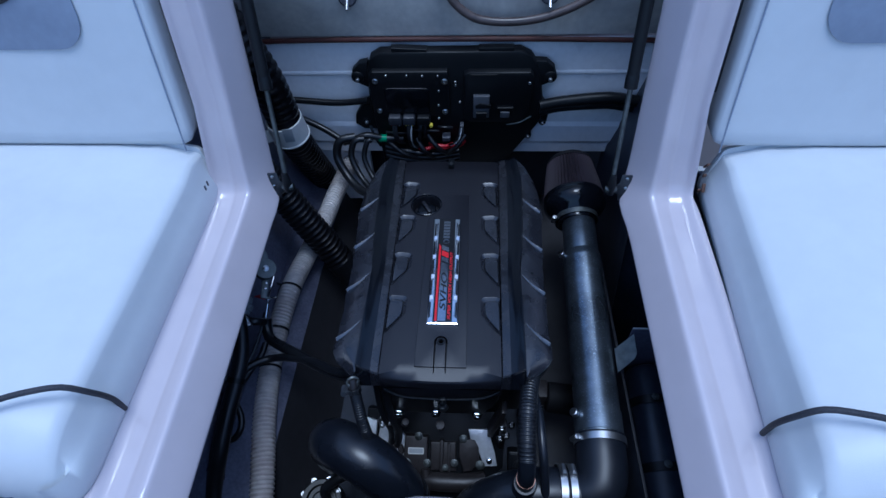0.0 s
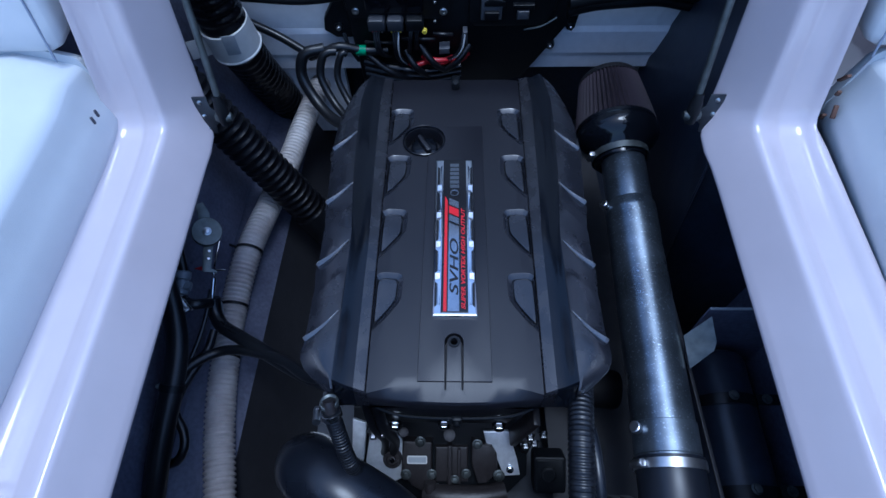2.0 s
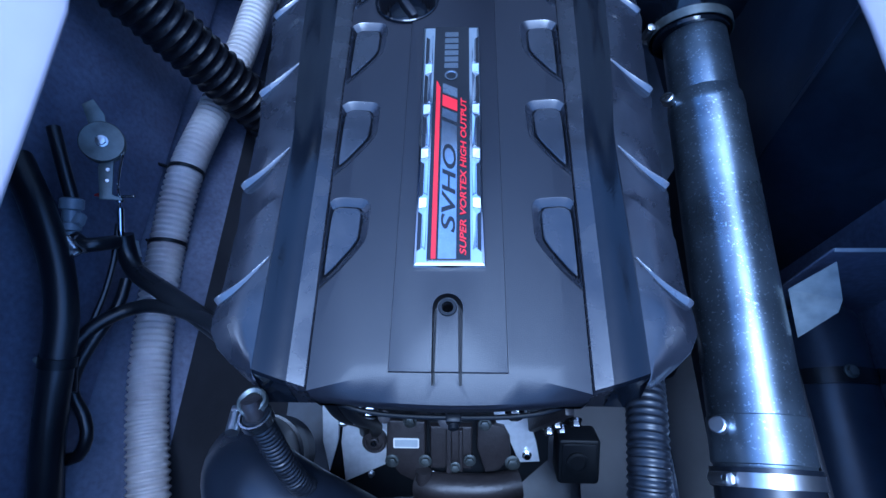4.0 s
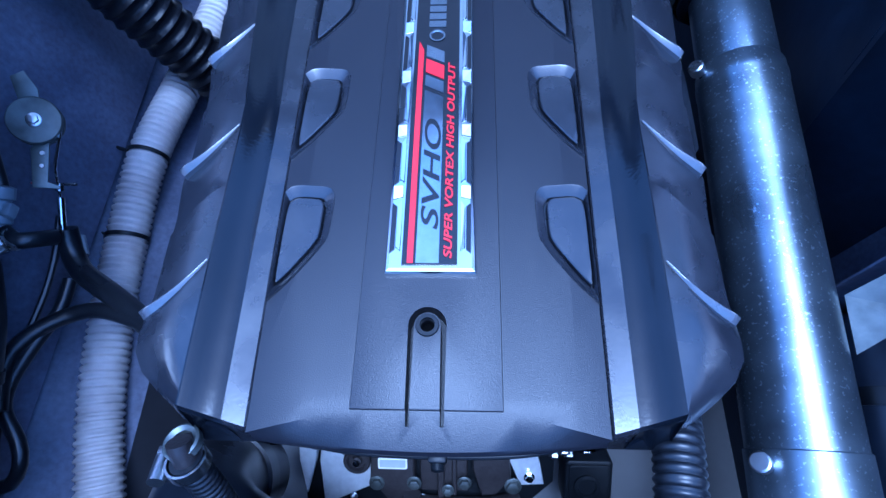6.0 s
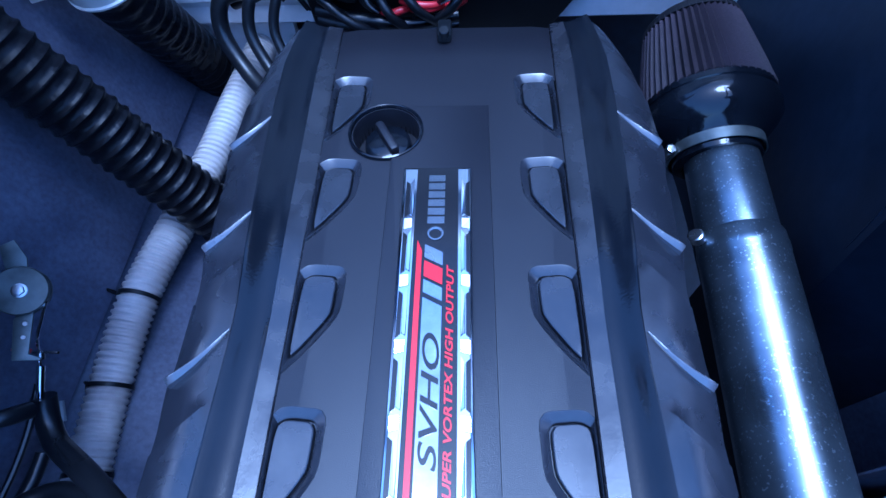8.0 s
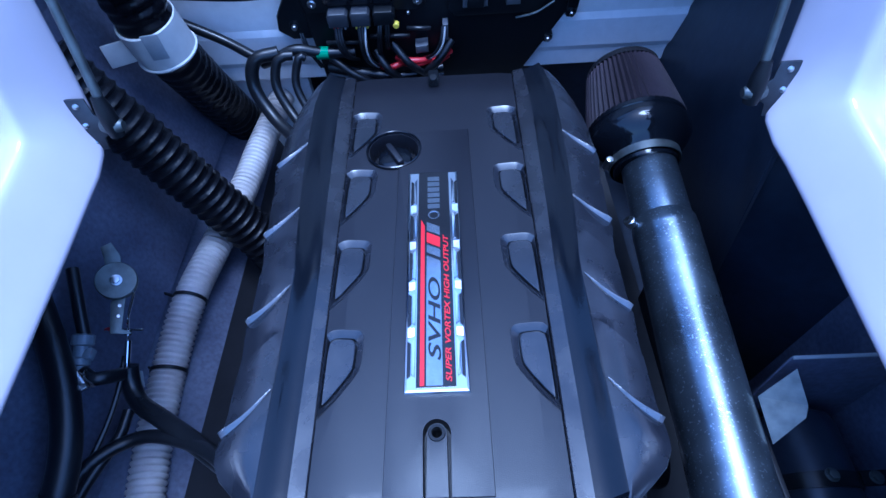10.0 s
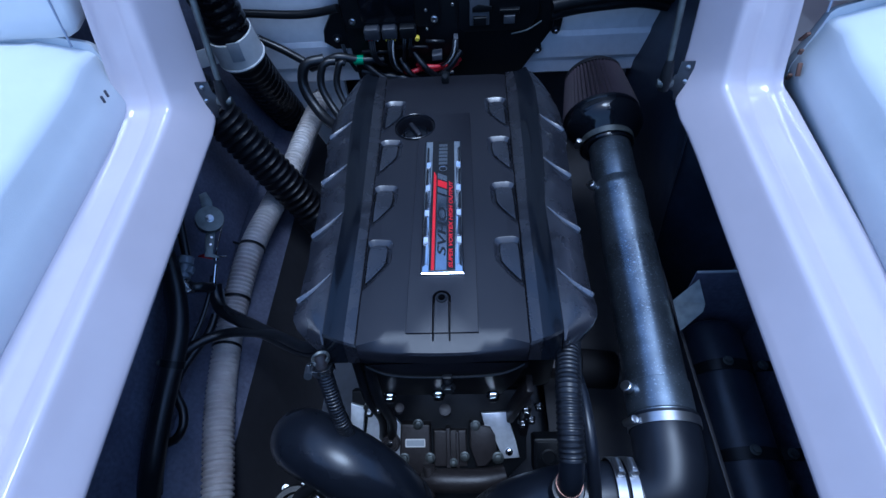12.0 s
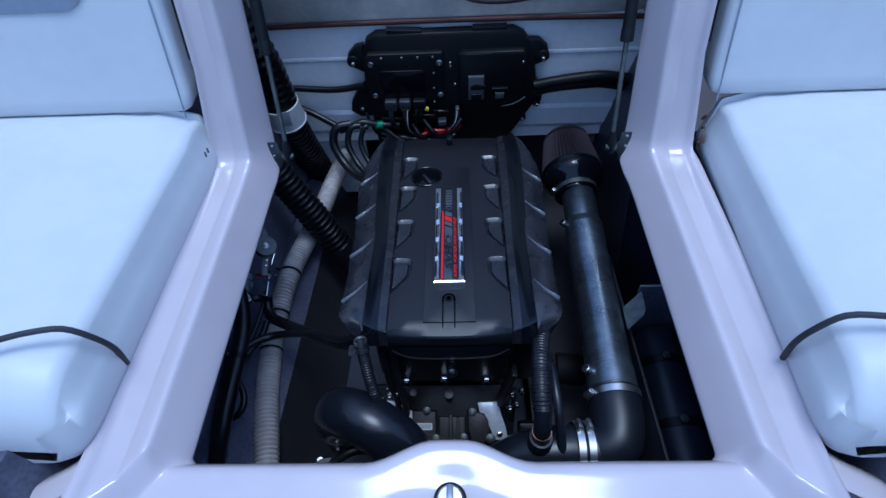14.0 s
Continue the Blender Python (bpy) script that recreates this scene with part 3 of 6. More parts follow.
def seat(s, nm):
    x0, x1 = (-1.15, -0.484) if s < 0 else (0.489, 1.15)
    rear = thing("rear_seat", (s * 0.8, 0.7, 0.80), "white vinyl rear seat with grey-blue insert beside the engine hatch", "seat", "rear seats")
    v, f = cushion(s, x1 if s < 0 else x0)
    cush = part("cushion", to_mesh("cushion", v, f, 80), VINYL, rear)
    e = x1 if s < 0 else x0
    if s < 0:
        for k in (0, 1):
            part("staple", to_mesh("staple", *box(V(e + 0.0085, 0.832 + 0.013 * k, 0.886 + 0.001 * k), (0.003, 0.0035, 0.011), 0.0008)), SCUFF, cush, "small dark fixing")
    else:
        for y, z, h, a in ((0.890, 0.902, 0.020, 35), (0.882, 0.884, 0.008, 10), (0.866, 0.866, 0.018, -25), (0.880, 0.846, 0.010, 15)):
            part("tear", to_mesh("tear", *box(V(e - 0.008 + 0.055 * (y - 0.30), y, z), (0.006, 0.004, h), 0.001, Matrix.Rotation(radians(a), 4, "X"))), TORN, cush, "small brown tear in the vinyl")
    xi = s * (0.494 if s < 0 else 0.503)
    v, f = pillow(-1.15 if s < 0 else xi, xi if s < 0 else 1.15, -0.316, 0.33, 0.0, 0.11, 0.022, crown=0.006)
    tilt = lambda q: V(q.x, 0.985 + 0.175 * q.y - q.z + 0.060, 1.276 + q.y * 0.985 - 0.175 * q.z)
    back = part("backrest", to_mesh("backrest", [tilt(q) for q in v], f, 80), VINYL, rear)
    seam = [tilt(V(xi + s * (0.0152 + 0.003 * max(0, 1 - i / 3) ** 2), -0.322 + 0.63 * i / 12, 0.1108 - 0.004 * max(0, 1 - i / 2))) for i in range(13)]
    part("piping", to_mesh("piping", *pipe(seam, 0.0016, 8)), VINYL_GREY, back, "sewn seam")
    # black box added so the slot beside the rim looks shaded
    part("side_gap", to_mesh("side_gap", *[([tilt(q) for q in g[0]], g[1]) for g in [box((xi - s * 0.006, 0.05, 0.030), (0.015, 0.58, 0.060), 0.002)]][0]), VINYL_BLACK, back, "black filler strip that stands for the shade in the gap beside the rim")
    ins = rounded(0.6, 0.40, 0.055, 6)
    cx = s * 0.925
    poly = [(cx - s * 0.012 + a, 0.082 + b) for a, b in ins]
    vv, ff = prism(poly, (0, 0, 0.1150), (0, 0, 1), 0.003, 0.0012, frame3=(V(1, 0, 0), V(0, 1, 0), V(0, 0, 1)))
    part("insert", to_mesh("insert", [tilt(q) for q in vv], ff, 40), VINYL_GREY, back, "smooth grey-blue vinyl insert")
    poly = [(s * 0.950 + a, 0.155 + b) for a, b in rounded(0.58, 0.40, 0.10, 8)]
    vv, ff = prism(poly, (0, 0, 0.1180), (0, 0, 1), 0.004, 0.0015, frame3=(V(1, 0, 0), V(0, 1, 0), V(0, 0, 1)))
    part("upper_panel", to_mesh("upper_panel", [tilt(q) for q in vv], ff, 40), VINYL_BLACK, back, "black vinyl upper panel")


seat(-1, "left")
seat(1, "right")
cordL = [(-0.483, 0.405, 0.80), (-0.476, 0.398, 0.85), (-0.480, 0.385, 0.895), (-0.498, 0.376, 0.925), (-0.53, 0.364, 0.934), (-0.565, 0.349, 0.937), (-0.62, 0.322, 0.938), (-0.80, 0.28, 0.938)]
cordR = [(0.487, 0.398, 0.80), (0.480, 0.390, 0.85), (0.484, 0.382, 0.890), (0.505, 0.377, 0.924), (0.54, 0.368, 0.934), (0.575, 0.358, 0.937), (0.63, 0.335, 0.938), (0.80, 0.29, 0.938)]
for c in (cordL, cordR):
    single("cord", to_mesh("cord", *pipe(c, 0.0043, 10)), CORD, "dark braided cord lying over the seat cushion", "cord", "seat cords")


# ---- hatch hinge plates with gas struts ----
def strut(s):
    x = XL if s < 0 else XR
    h = thing("gas_strut", (x, 0.92, 0.83), "black gas strut on a three-hole stainless bracket at the rim", "gas strut", "hatch struts")
    u, w, n = V(0, 0.19, 0.98), V(-s * 1.0, 0, 0), V(-s * 0.35, -0.92, 0.17).normalized()
    poly = [(-0.030, -0.012), (0.030, -0.012), (0.030, 0.010), (0.012, 0.012), (0.004, 0.022), (-0.010, 0.022), (-0.016, 0.012), (-0.030, 0.010)]
    o = V(x - (0.004 if s > 0 else 0.002) * s, 0.9115, 0.826)
    pl = part("bracket", to_mesh("bracket", *prism(poly, o, n, 0.003, 0.0006, frame3=(u, w, n)), 30), STEEL_DARK, h, "dull stainless bracket plate")
    for k in (-0.022, 0.0, 0.022):
        part("screw", to_mesh("screw", *lathe([(0.0, 0.0036), (0.0012, 0.0033), (0.002, 0.0016)], o + u * k + n * 0.003 + w * -0.002, n, 14)), STEEL, pl)
    b = o + w * 0.028 + n * 0.006
    part("ball_joint", to_mesh("ball_joint", *lathe([(-0.012, 0.006), (-0.008, 0.0085), (0.006, 0.0085), (0.012, 0.005)], b, w, 16)), STEEL_DULL, h)
    part("end_fitting", to_mesh("end_fitting", *lathe([(-0.012, 0.008), (0.0, 0.010), (0.02, 0.009), (0.035, 0.006)], b, V(0, 0.12, 1), 16)), PLASTIC, h)
    d = V(s * 0.008, 0.092, 0.345)
    part("rod", to_mesh("rod", *pipe([b + V(0, 0.006, 0.03), b + d * 0.62], 0.0050, 12, smooth_line=False)), STEEL_DULL, h, "thin dull steel rod")
    part("collar", to_mesh("collar", *lathe([(-0.014, 0.007), (-0.012, 0.0125), (0.010, 0.0125), (0.014, 0.011)], b + d * 0.62, d, 18)), PLASTIC, h)
    part("cylinder", to_mesh("cylinder", *pipe([b + d * 0.63, b + d * 2.0], 0.0115, 18, smooth_line=False)), PLASTIC, h, "black painted cylinder")


strut(-1)
strut(1)

# hatch latch on the front bead
latch = thing("hatch_latch", (0.006, 0.226, 0.725), "chrome turn latch in a round recess of the rim", "latch")
part("escutcheon", to_mesh("escutcheon", *lathe([(0.0, 0.022), (0.002, 0.0215), (0.003, 0.0195), (0.003, 0.018), (0.0, 0.017)], (0.006, 0.226, 0.7395), (0, -0.15, 1), 36)), PLASTIC, latch, "dark ring")
part("knob", to_mesh("knob", *lathe([(0.0, 0.0175), (0.006, 0.0170), (0.008, 0.0150), (0.0085, 0.0)], (0.006, 0.226, 0.7395), (0, -0.15, 1), 36)), CHROME, latch)
part("finger_bar", to_mesh("finger_bar", *box((0.006, 0.226, 0.751), (0.009, 0.031, 0.007), 0.002)), STEEL, latch)
for k, (x, y, z, a) in enumerate(((0.461, 0.51, 0.7705, 25), (0.453, 0.335, 0.756, -75))):
    single("scuff_mark", to_mesh("scuff_mark", *box((x, y, z), (0.0022, 0.017 if k == 0 else 0.013, 0.002), 0.0006, Matrix.Rotation(radians(a), 4, "Z"))), SCUFF, "thin dark scratch in the white gutter", "scratch")


# ---- the engine cover ----
X0 = 0.003
PANEL_W = [(0.52, 0.113), (0.70, 0.115), (0.98, 0.117), (1.165, 0.121)]
RIDGE_W = [(0.53, 0.1585), (0.65, 0.1595), (0.78, 0.159), (0.86, 0.167), (0.92, 0.171), (1.02, 0.1755), (1.09, 0.1765), (1.14, 0.171), (1.18, 0.161)]
WING_W = [(0.536, 0.160), (0.548, 0.1755), (0.560, 0.1905), (0.575, 0.2070), (0.584, 0.2125), (0.606, 0.2145), (0.622, 0.2110), (0.70, 0.2105), (0.729, 0.2135), (0.745, 0.2112), (0.83, 0.2118), (0.852, 0.2170),
          (0.868, 0.2155), (0.95, 0.2200), (0.978, 0.2250), (1.00, 0.2225), (1.06, 0.2200), (1.10, 0.212), (1.15, 0.196), (1.185, 0.176)]
cover = thing("engine_cover", (X0, 0.85, 0.62), "black moulded plastic engine cover with ribbed sides and a chrome badge", "engine cover")


def panel_sections():
    secs = []
    for y, zt, bow in ((0.5255, 0.664, 1), (0.5238, 0.6875, 1), (0.5262, 0.6915, 1), (0.549, 0.7005, 0.5), (0.556, 0.7010, 0), (0.57, 0.7015, 0), (0.80, 0.7015, 0), (1.10, 0.7015, 0), (1.155, 0.699, 0), (1.168, 0.690, 0)):
        w = interp(y, PANEL_W)
        top = []
        for i in range(13):
            a = -1 + 2 * i / 12
            yy = y - 0.019 * max(0, (abs(a) - 0.42) / 0.58) if y == 0.549 else y
            top.append(V(X0 + w * a, yy + (0.008 * a * a - 0.002) * bow, zt - (0.0025 if abs(a) == 1 else 0)))
        secs.append(top + [V(X0 + w, top[-1].y, 0.652), V(X0 - w, top[0].y, 0.652)])
    return secs


centre = part("centre_panel", to_mesh("centre_panel", *loft(panel_sections()), 14), COVER, cover, "matte black grained centre panel")
NOTCH_Y = (0.705, 0.824, 0.943, 1.062)


def soften(q, k, times=2):
    """Cuts an outline's corners round."""
    for _ in range(times):
        q = [(a[0] + (b[0] - a[0]) * t, a[1] + (b[1] - a[1]) * t) for a, b in zip(q, q[1:] + q[:1]) for t in (k, 1 - k)]
    return q


def notch_outline(s, y, grow=0.0):
    q = [(0.081, 0.000), (0.105, 0.002), (0.1145, -0.004), (0.1145, -0.078), (0.103, -0.066), (0.088, -0.045), (0.082, -0.034)]
    q = [(X0 + s * a, y + b) for a, b in q]
    q = inset(q, grow) if grow else q
    return soften(q, 0.16)


cuts = []
for s in (-1, 1):
    for y in NOTCH_Y:
        cuts.append(flat(notch_outline(s, y, -0.0064), 0.6880, 0.02))
cuts.append(lathe([(0, 0.0335), (0.04, 0.0335)], (-0.052, 0.985, 0.672), (0, 0, 1), 40))
arch = [(0.0128 * math.cos(radians(a)), 0.602 + 0.0128 * math.sin(radians(a))) for a in range(0, 181, 15)]
arch_in = [(0.0088 * math.cos(radians(a)), 0.602 + 0.0088 * math.sin(radians(a))) for a in range(180, -1, -15)]
slot = [(0.002 + x, y) for x, y in [(0.0122, 0.5385)] + arch + [(-0.0122, 0.5385), (-0.0096, 0.5385)] + arch_in + [(0.0096, 0.5385)]]
cuts.append(flat(slot, 0.684, 0.03))
cuts.append(lathe([(0, 0.0048), (0.05, 0.0048)], (0.002, 0.602, 0.660), (0, 0, 1), 20))
carve(centre, *merge(*cuts))
# raised middle field, cut away at the cap and the slot
field = [(X0 - 0.048, 0.5475), (X0 + 0.048, 0.5475), (X0 + 0.047, 1.02), (X0 - 0.047, 1.02)]
fld = part("middle_field", to_mesh("middle_field", *flat(field, 0.7008, 0.0032, 0.0010), 25), COVER, cover, "slightly raised matte middle field")
carve(fld, *merge(flat(slot, 0.684, 0.04), lathe([(0, 0.0078), (0.06, 0.0078)], (0.002, 0.602, 0.672), (0, 0, 1), 24), lathe([(0, 0.0345), (0.06, 0.0345)], (-0.052, 0.985, 0.672), (0, 0, 1), 40)))
for s in (-1, 1):
    for y in NOTCH_Y:
        grows = (-0.0068, -0.0062, -0.0050, 0.0008, 0.0014, 0.0020, 0.0026, 0.0034)
        zs = (0.6990, 0.7019, 0.7012, 0.6962, 0.6916, 0.6916, 0.6974, 0.6980)
        loops = []
        for i, g in enumerate(grows):
            edge = interp(y - 0.04, PANEL_W) - 0.0004 - 0.0004 * i
            loops.append([(X0 + s * min(s * (e[0] - X0), edge), e[1]) for e in notch_outline(s, y, g)])
        k = len(loops[0])
        up = [V(*p, z) for q, z in zip(loops, zs) for p in q]
        part("notch", to_mesh("notch", up, grid_faces(len(zs), k, True) + [tuple(range((len(zs) - 1) * k, len(zs) * k))], 30), COVER_WING, cover, "sunk notch with sloping satin walls")


def ridge_sections(s, strip):
    """A glossy trough between the centre panel and the side wing: a level strip, then a wall that rises to a crease."""
    secs = []
    ys = [0.5315, 0.5335, 0.536, 0.545, 0.556] + [0.58 + 0.03 * i for i in range(20)] + [1.165, 1.178]
    for y in ys:
        p, r = interp(y, PANEL_W) + 0.0009, interp(y, RIDGE_W)
        drop = interp(y, [(0.5315, -0.022), (0.5335, -0.004), (0.536, -0.0002), (0.545, 0.0), (1.165, 0.0), (1.178, -0.02)])
        deep = interp(y, [(0.54, 0.35), (0.64, 0.8), (0.80, 1.0), (1.0, 1.0), (1.16, 1.5)])
        w = r - p
        prof = [(p, 0.690), (p + 0.02 * w, 0.6946), (p + 0.05 * w, 0.6955), (p + 0.15 * w, 0.6961), (p + 0.27 * w, 0.6969), (p + 0.38 * w, 0.6976), (p + 0.47 * w, 0.6981 - 0.0006 * deep),
                (p + 0.57 * w, 0.6990 - 0.0008 * deep), (p + 0.68 * w, 0.7006 - 0.0006 * deep), (p + 0.80 * w, 0.7030), (p + 0.91 * w, 0.7056), (p + 0.96 * w, 0.7065), (r - 0.0006, 0.7064), (r, 0.7050)]
        prof = prof[:6] if strip else prof[5:]
        secs.append([V(X0 + s * x, y + 0.012 * (x - p) / w * (1 if y < 0.56 else 0), z + drop) for x, z in prof] + [V(X0 + s * prof[-1][0], y, 0.655), V(X0 + s * prof[0][0], y, 0.655)])
    return secs


PITCH, FIN_Y = 0.1225, 0.608


def wing_sections(s):
    """The side of the cover: overlapping scales, each with a proud front half and a lower rear half, raked like the ribs."""
    secs = []
    qs = [0.543, 0.55, 0.560, 0.572, 0.585, 0.596]
    for k in range(4):
        qs += [FIN_Y + PITCH * k + d for d in (0.0, 0.004, 0.02, 0.045, 0.068, 0.0695, 0.085, 0.105, 0.119)]
    qs += [1.100, 1.115, 1.13, 1.145, 1.16, 1.172, 1.182]
    for q in qs:
        rake = min(1.0, max(0.0, (q - 0.55) / 0.055)) * min(1.0, max(0.0, (1.20 - q) / 0.12))
        yr = q + 0.043 * rake
        yw = q + 0.004 * rake
        r, w = interp(yr, RIDGE_W) + 0.0012, interp(yw, WING_W)
        w = max(w, r + 0.004)
        d = w - r
        ph = ((q - FIN_Y) % PITCH) / PITCH if FIN_Y <= q < 1.098 else 0.5
        proud = 0.0024 if ph < 0.565 else 0.0
        fall = 0.0028 * (1 - ph)
        drop = interp(q, [(0.543, -0.012), (0.56, -0.004), (0.585, 0), (1.15, 0), (1.182, -0.012)])
        prof = [(r, 0.699), (r + 0.05 * d, 0.6985), (r + 0.25 * d, 0.6965 + 0.6 * proud), (r + 0.5 * d, 0.6915 + proud - 0.3 * fall), (r + 0.8 * d, 0.6845 + proud - 0.8 * fall), (w - 0.004, 0.680 + proud - fall),
                (w - 0.001, 0.6775 + proud - fall), (w, 0.674 + proud - fall), (w - 0.003, 0.655), (w - 0.010, 0.622)]
        secs.append([V(X0 + s * x, yr + (yw - yr) * (x - r) / d, z + drop) for x, z in prof] + [V(X0 + s * r, yr, 0.622)])
    return secs


def fin(s, y):
    """A raised rib that runs outwards and forwards over the side of the cover, widening to a blunt end."""
    out = interp(y, [(0.73, 0.0), (0.852, 0.0035), (0.976, 0.0085)])
    a, b = V(X0 + s * (0.1630 + out), y + 0.043, 0.7005), V(X0 + s * (0.2105 + out), y + 0.004, 0.6860)
    secs = []
    d = (b - a).normalized()
    q = V(-d.y, d.x, 0).normalized() * s
    for i in range(11):
        t = i / 10
        c = a.lerp(b, min(t, 0.985)) + V(0, -0.006 * math.sin(math.pi * t), 0.0018 * math.sin(math.pi * t))
        w, h = 0.0005 + 0.0027 * t, (0.0006 + 0.0036 * min(1, t * 1.3)) * (0.55 if i == 10 else 1)
        secs.append([c - q * w * 1.6 + V(0, 0, -0.006), c - q * w * 1.4 + V(0, 0, h * 0.15), c - q * w * 0.2 + V(0, 0, h * 0.85), c + q * w * 0.2 + V(0, 0, h), c + q * w * 0.6 + V(0, 0, h * 0.95), c + q * w * 1.0 + V(0, 0, -0.006)])
    return loft(secs)


for s in (-1, 1):
    # one plastic split in two: bright reflection on the strip, dark on the wall
    part("trough_strip", to_mesh("trough_strip", *loft(ridge_sections(s, True)), 24), COVER_STRIP, cover, "satin strip beside the centre panel, made brighter for its sky reflection")
    part("trough_wall", to_mesh("trough_wall", *loft(ridge_sections(s, False)), 24), COVER_GLOSS, cover, "glossy black side trough, smudged and scratched")
    wing = part("wing", to_mesh("wing", *loft(wing_sections(s)), 28), COVER_WING, cover, "scuffed black side wing")
    for y in (0.608, 0.730, 0.852, 0.976):
        part("fin", to_mesh("fin", *fin(s, y), 40), COVER_FIN, wing, "worn satin rib, base colour lifted for its sky reflection")
# skirt under the front edge
sk = [(X0 - 0.118, 0.548), (X0 - 0.06, 0.537), (X0, 0.533), (X0 + 0.06, 0.537), (X0 + 0.118, 0.548), (X0 + 0.118, 0.60), (X0 - 0.118, 0.60)]
part("front_skirt", to_mesh("front_skirt", *flat(sk, 0.60, 0.06), 30), COVER, cover)
lip_line = [(X0 - 0.112, 0.540, 0.628), (X0 - 0.085, 0.532, 0.618), (X0 - 0.04, 0.5275, 0.6165), (X0 + 0.04, 0.5275, 0.6165), (X0 + 0.085, 0.532, 0.618), (X0 + 0.112, 0.540, 0.628)]
part("skirt_lip", to_mesh("skirt_lip", *pipe(lip_line, 0.0024, 10)), PLASTIC, cover, "thin rounded lip under the front edge")
part("skirt_clip", to_mesh("skirt_clip", *merge(box((X0 + 0.003, 0.526, 0.612), (0.014, 0.008, 0.020), 0.002), lathe([(0, 0.005), (0.005, 0.005), (0.006, 0.003)], (X0 + 0.003, 0.522, 0.612), (0, -1, 0.1), 12))), PLASTIC, cover)
boss = part("boss", to_mesh("boss", *lathe([(0, 0.0080), (0.0175, 0.0080), (0.0185, 0.0075), (0.0185, 0.0050), (0.004, 0.0046)], (0.002, 0.602, 0.687), (0, 0, 1), 28, close=False)), PLASTIC, cover, "round boss with a screw hole")
well = part("cap_well", to_mesh("cap_well", *lathe([(0.0, 0.0335), (0.028, 0.0337), (0.0335, 0.0352), (0.0342, 0.0362), (0.0335, 0.0375), (0.030, 0.0380)], (-0.052, 0.985, 0.672), (0, 0, 1), 44, close=False)), COVER_GLOSS, cover, "raised lip round the filler cap")
cap = part("filler_cap", to_mesh("filler_cap", *lathe([(0, 0.0245), (0.012, 0.0245), (0.020, 0.0230), (0.0225, 0.0195), (0.0228, 0.001)], (-0.052, 0.985, 0.668), (0, 0, 1), 36)), COVER_GLOSS, cover, "round oil filler cap")
part("grip", to_mesh("grip", *box((-0.052, 0.985, 0.694), (0.009, 0.043, 0.012), 0.003, Matrix.Rotation(radians(28), 4, "Z"))), COVER, cap)
part("rear_clip", to_mesh("rear_clip", *merge(box((0.003, 1.140, 0.706), (0.016, 0.030, 0.012), 0.003), lathe([(0, 0.006), (0.008, 0.006), (0.009, 0.005)], (0.003, 1.128, 0.709), (0, -0.2, 1), 16)), 30), PLASTIC, cover)

# badge on the middle field
badge = part("badge", to_mesh("badge", *flat([(-0.0285, 0.6365), (0.0345, 0.6365), (0.0330, 0.700), (0.0322, 0.930), (-0.0302, 0.930), (-0.0285, 0.700)], 0.7036, 0.0085, 0.0030), 20), CHROME, cover, "chrome badge plate with red stripes and dark lettering")
ZB = 0.7125
part("badge_field", to_mesh("badge_field", *flat([(-0.0168, 0.6415), (0.0214, 0.6415), (0.0205, 0.9275), (-0.0165, 0.9275)], ZB - 0.001, 0.0020, 0.0004), 20), INSERT, badge, "black enamel field")
ZS = ZB + 0.0012
part("stripe", to_mesh("stripe", *flat([(-0.0130, 0.6425), (-0.0088, 0.6425), (-0.0088, 0.838), (-0.0130, 0.848)], ZS, 0.0006), 0), RED, badge, "red stripe")


def slant(y0, y1, mat, label):
    part("bar", to_mesh("bar", *flat([(-0.0065, y0 + 0.003), (0.0085, y0 - 0.005), (0.0085, y1 - 0.005), (-0.0065, y1 + 0.003)], ZS, 0.0006), 0), mat, badge, label)


slant(0.8285, 0.8410, GREY_FOIL, "grey slanted bar")
slant(0.8110, 0.8255, RED, "red slanted bar")
slant(0.7965, 0.8080, SILVER, "silver slanted bar")
part("plate", to_mesh("plate", *flat([(-0.0070, 0.6425), (0.0088, 0.6425), (0.0086, 0.7870), (-0.0066, 0.7950)], ZS, 0.0006), 0), SILVER, badge, "silver foil plate")
lettering("letters", "SVHO", INSERT, badge, -0.0050, 0.0078, 0.668, 0.765, ZS + 0.0005, 0.25, 0.0006, "dark slanted letters", 0.012)
lettering("letters", "SUPER VORTEX HIGH OUTPUT", RED, badge, 0.0118, 0.0176, 0.646, 0.824, ZS, 0.25, 0.0006, "red slanted small letters", 0.02)
for i in range(6):
    y = 0.8650 + 0.0092 * i
    part("mark", to_mesh("mark", *flat([(-0.0055, y), (0.0090, y), (0.0090, y + 0.0072), (-0.0055, y + 0.0072)], ZS, 0.0005), 0), GREY_FOIL, badge, "plain grey block")
part("mark", to_mesh("mark", *lathe([(0, 0.0048), (0.0006, 0.0068), (0.0006, 0.0054), (0, 0.0048)], (0.0018, 0.855, ZS), (0, 0, 1), 24, close=False)), GREY_FOIL, badge, "plain grey ring")
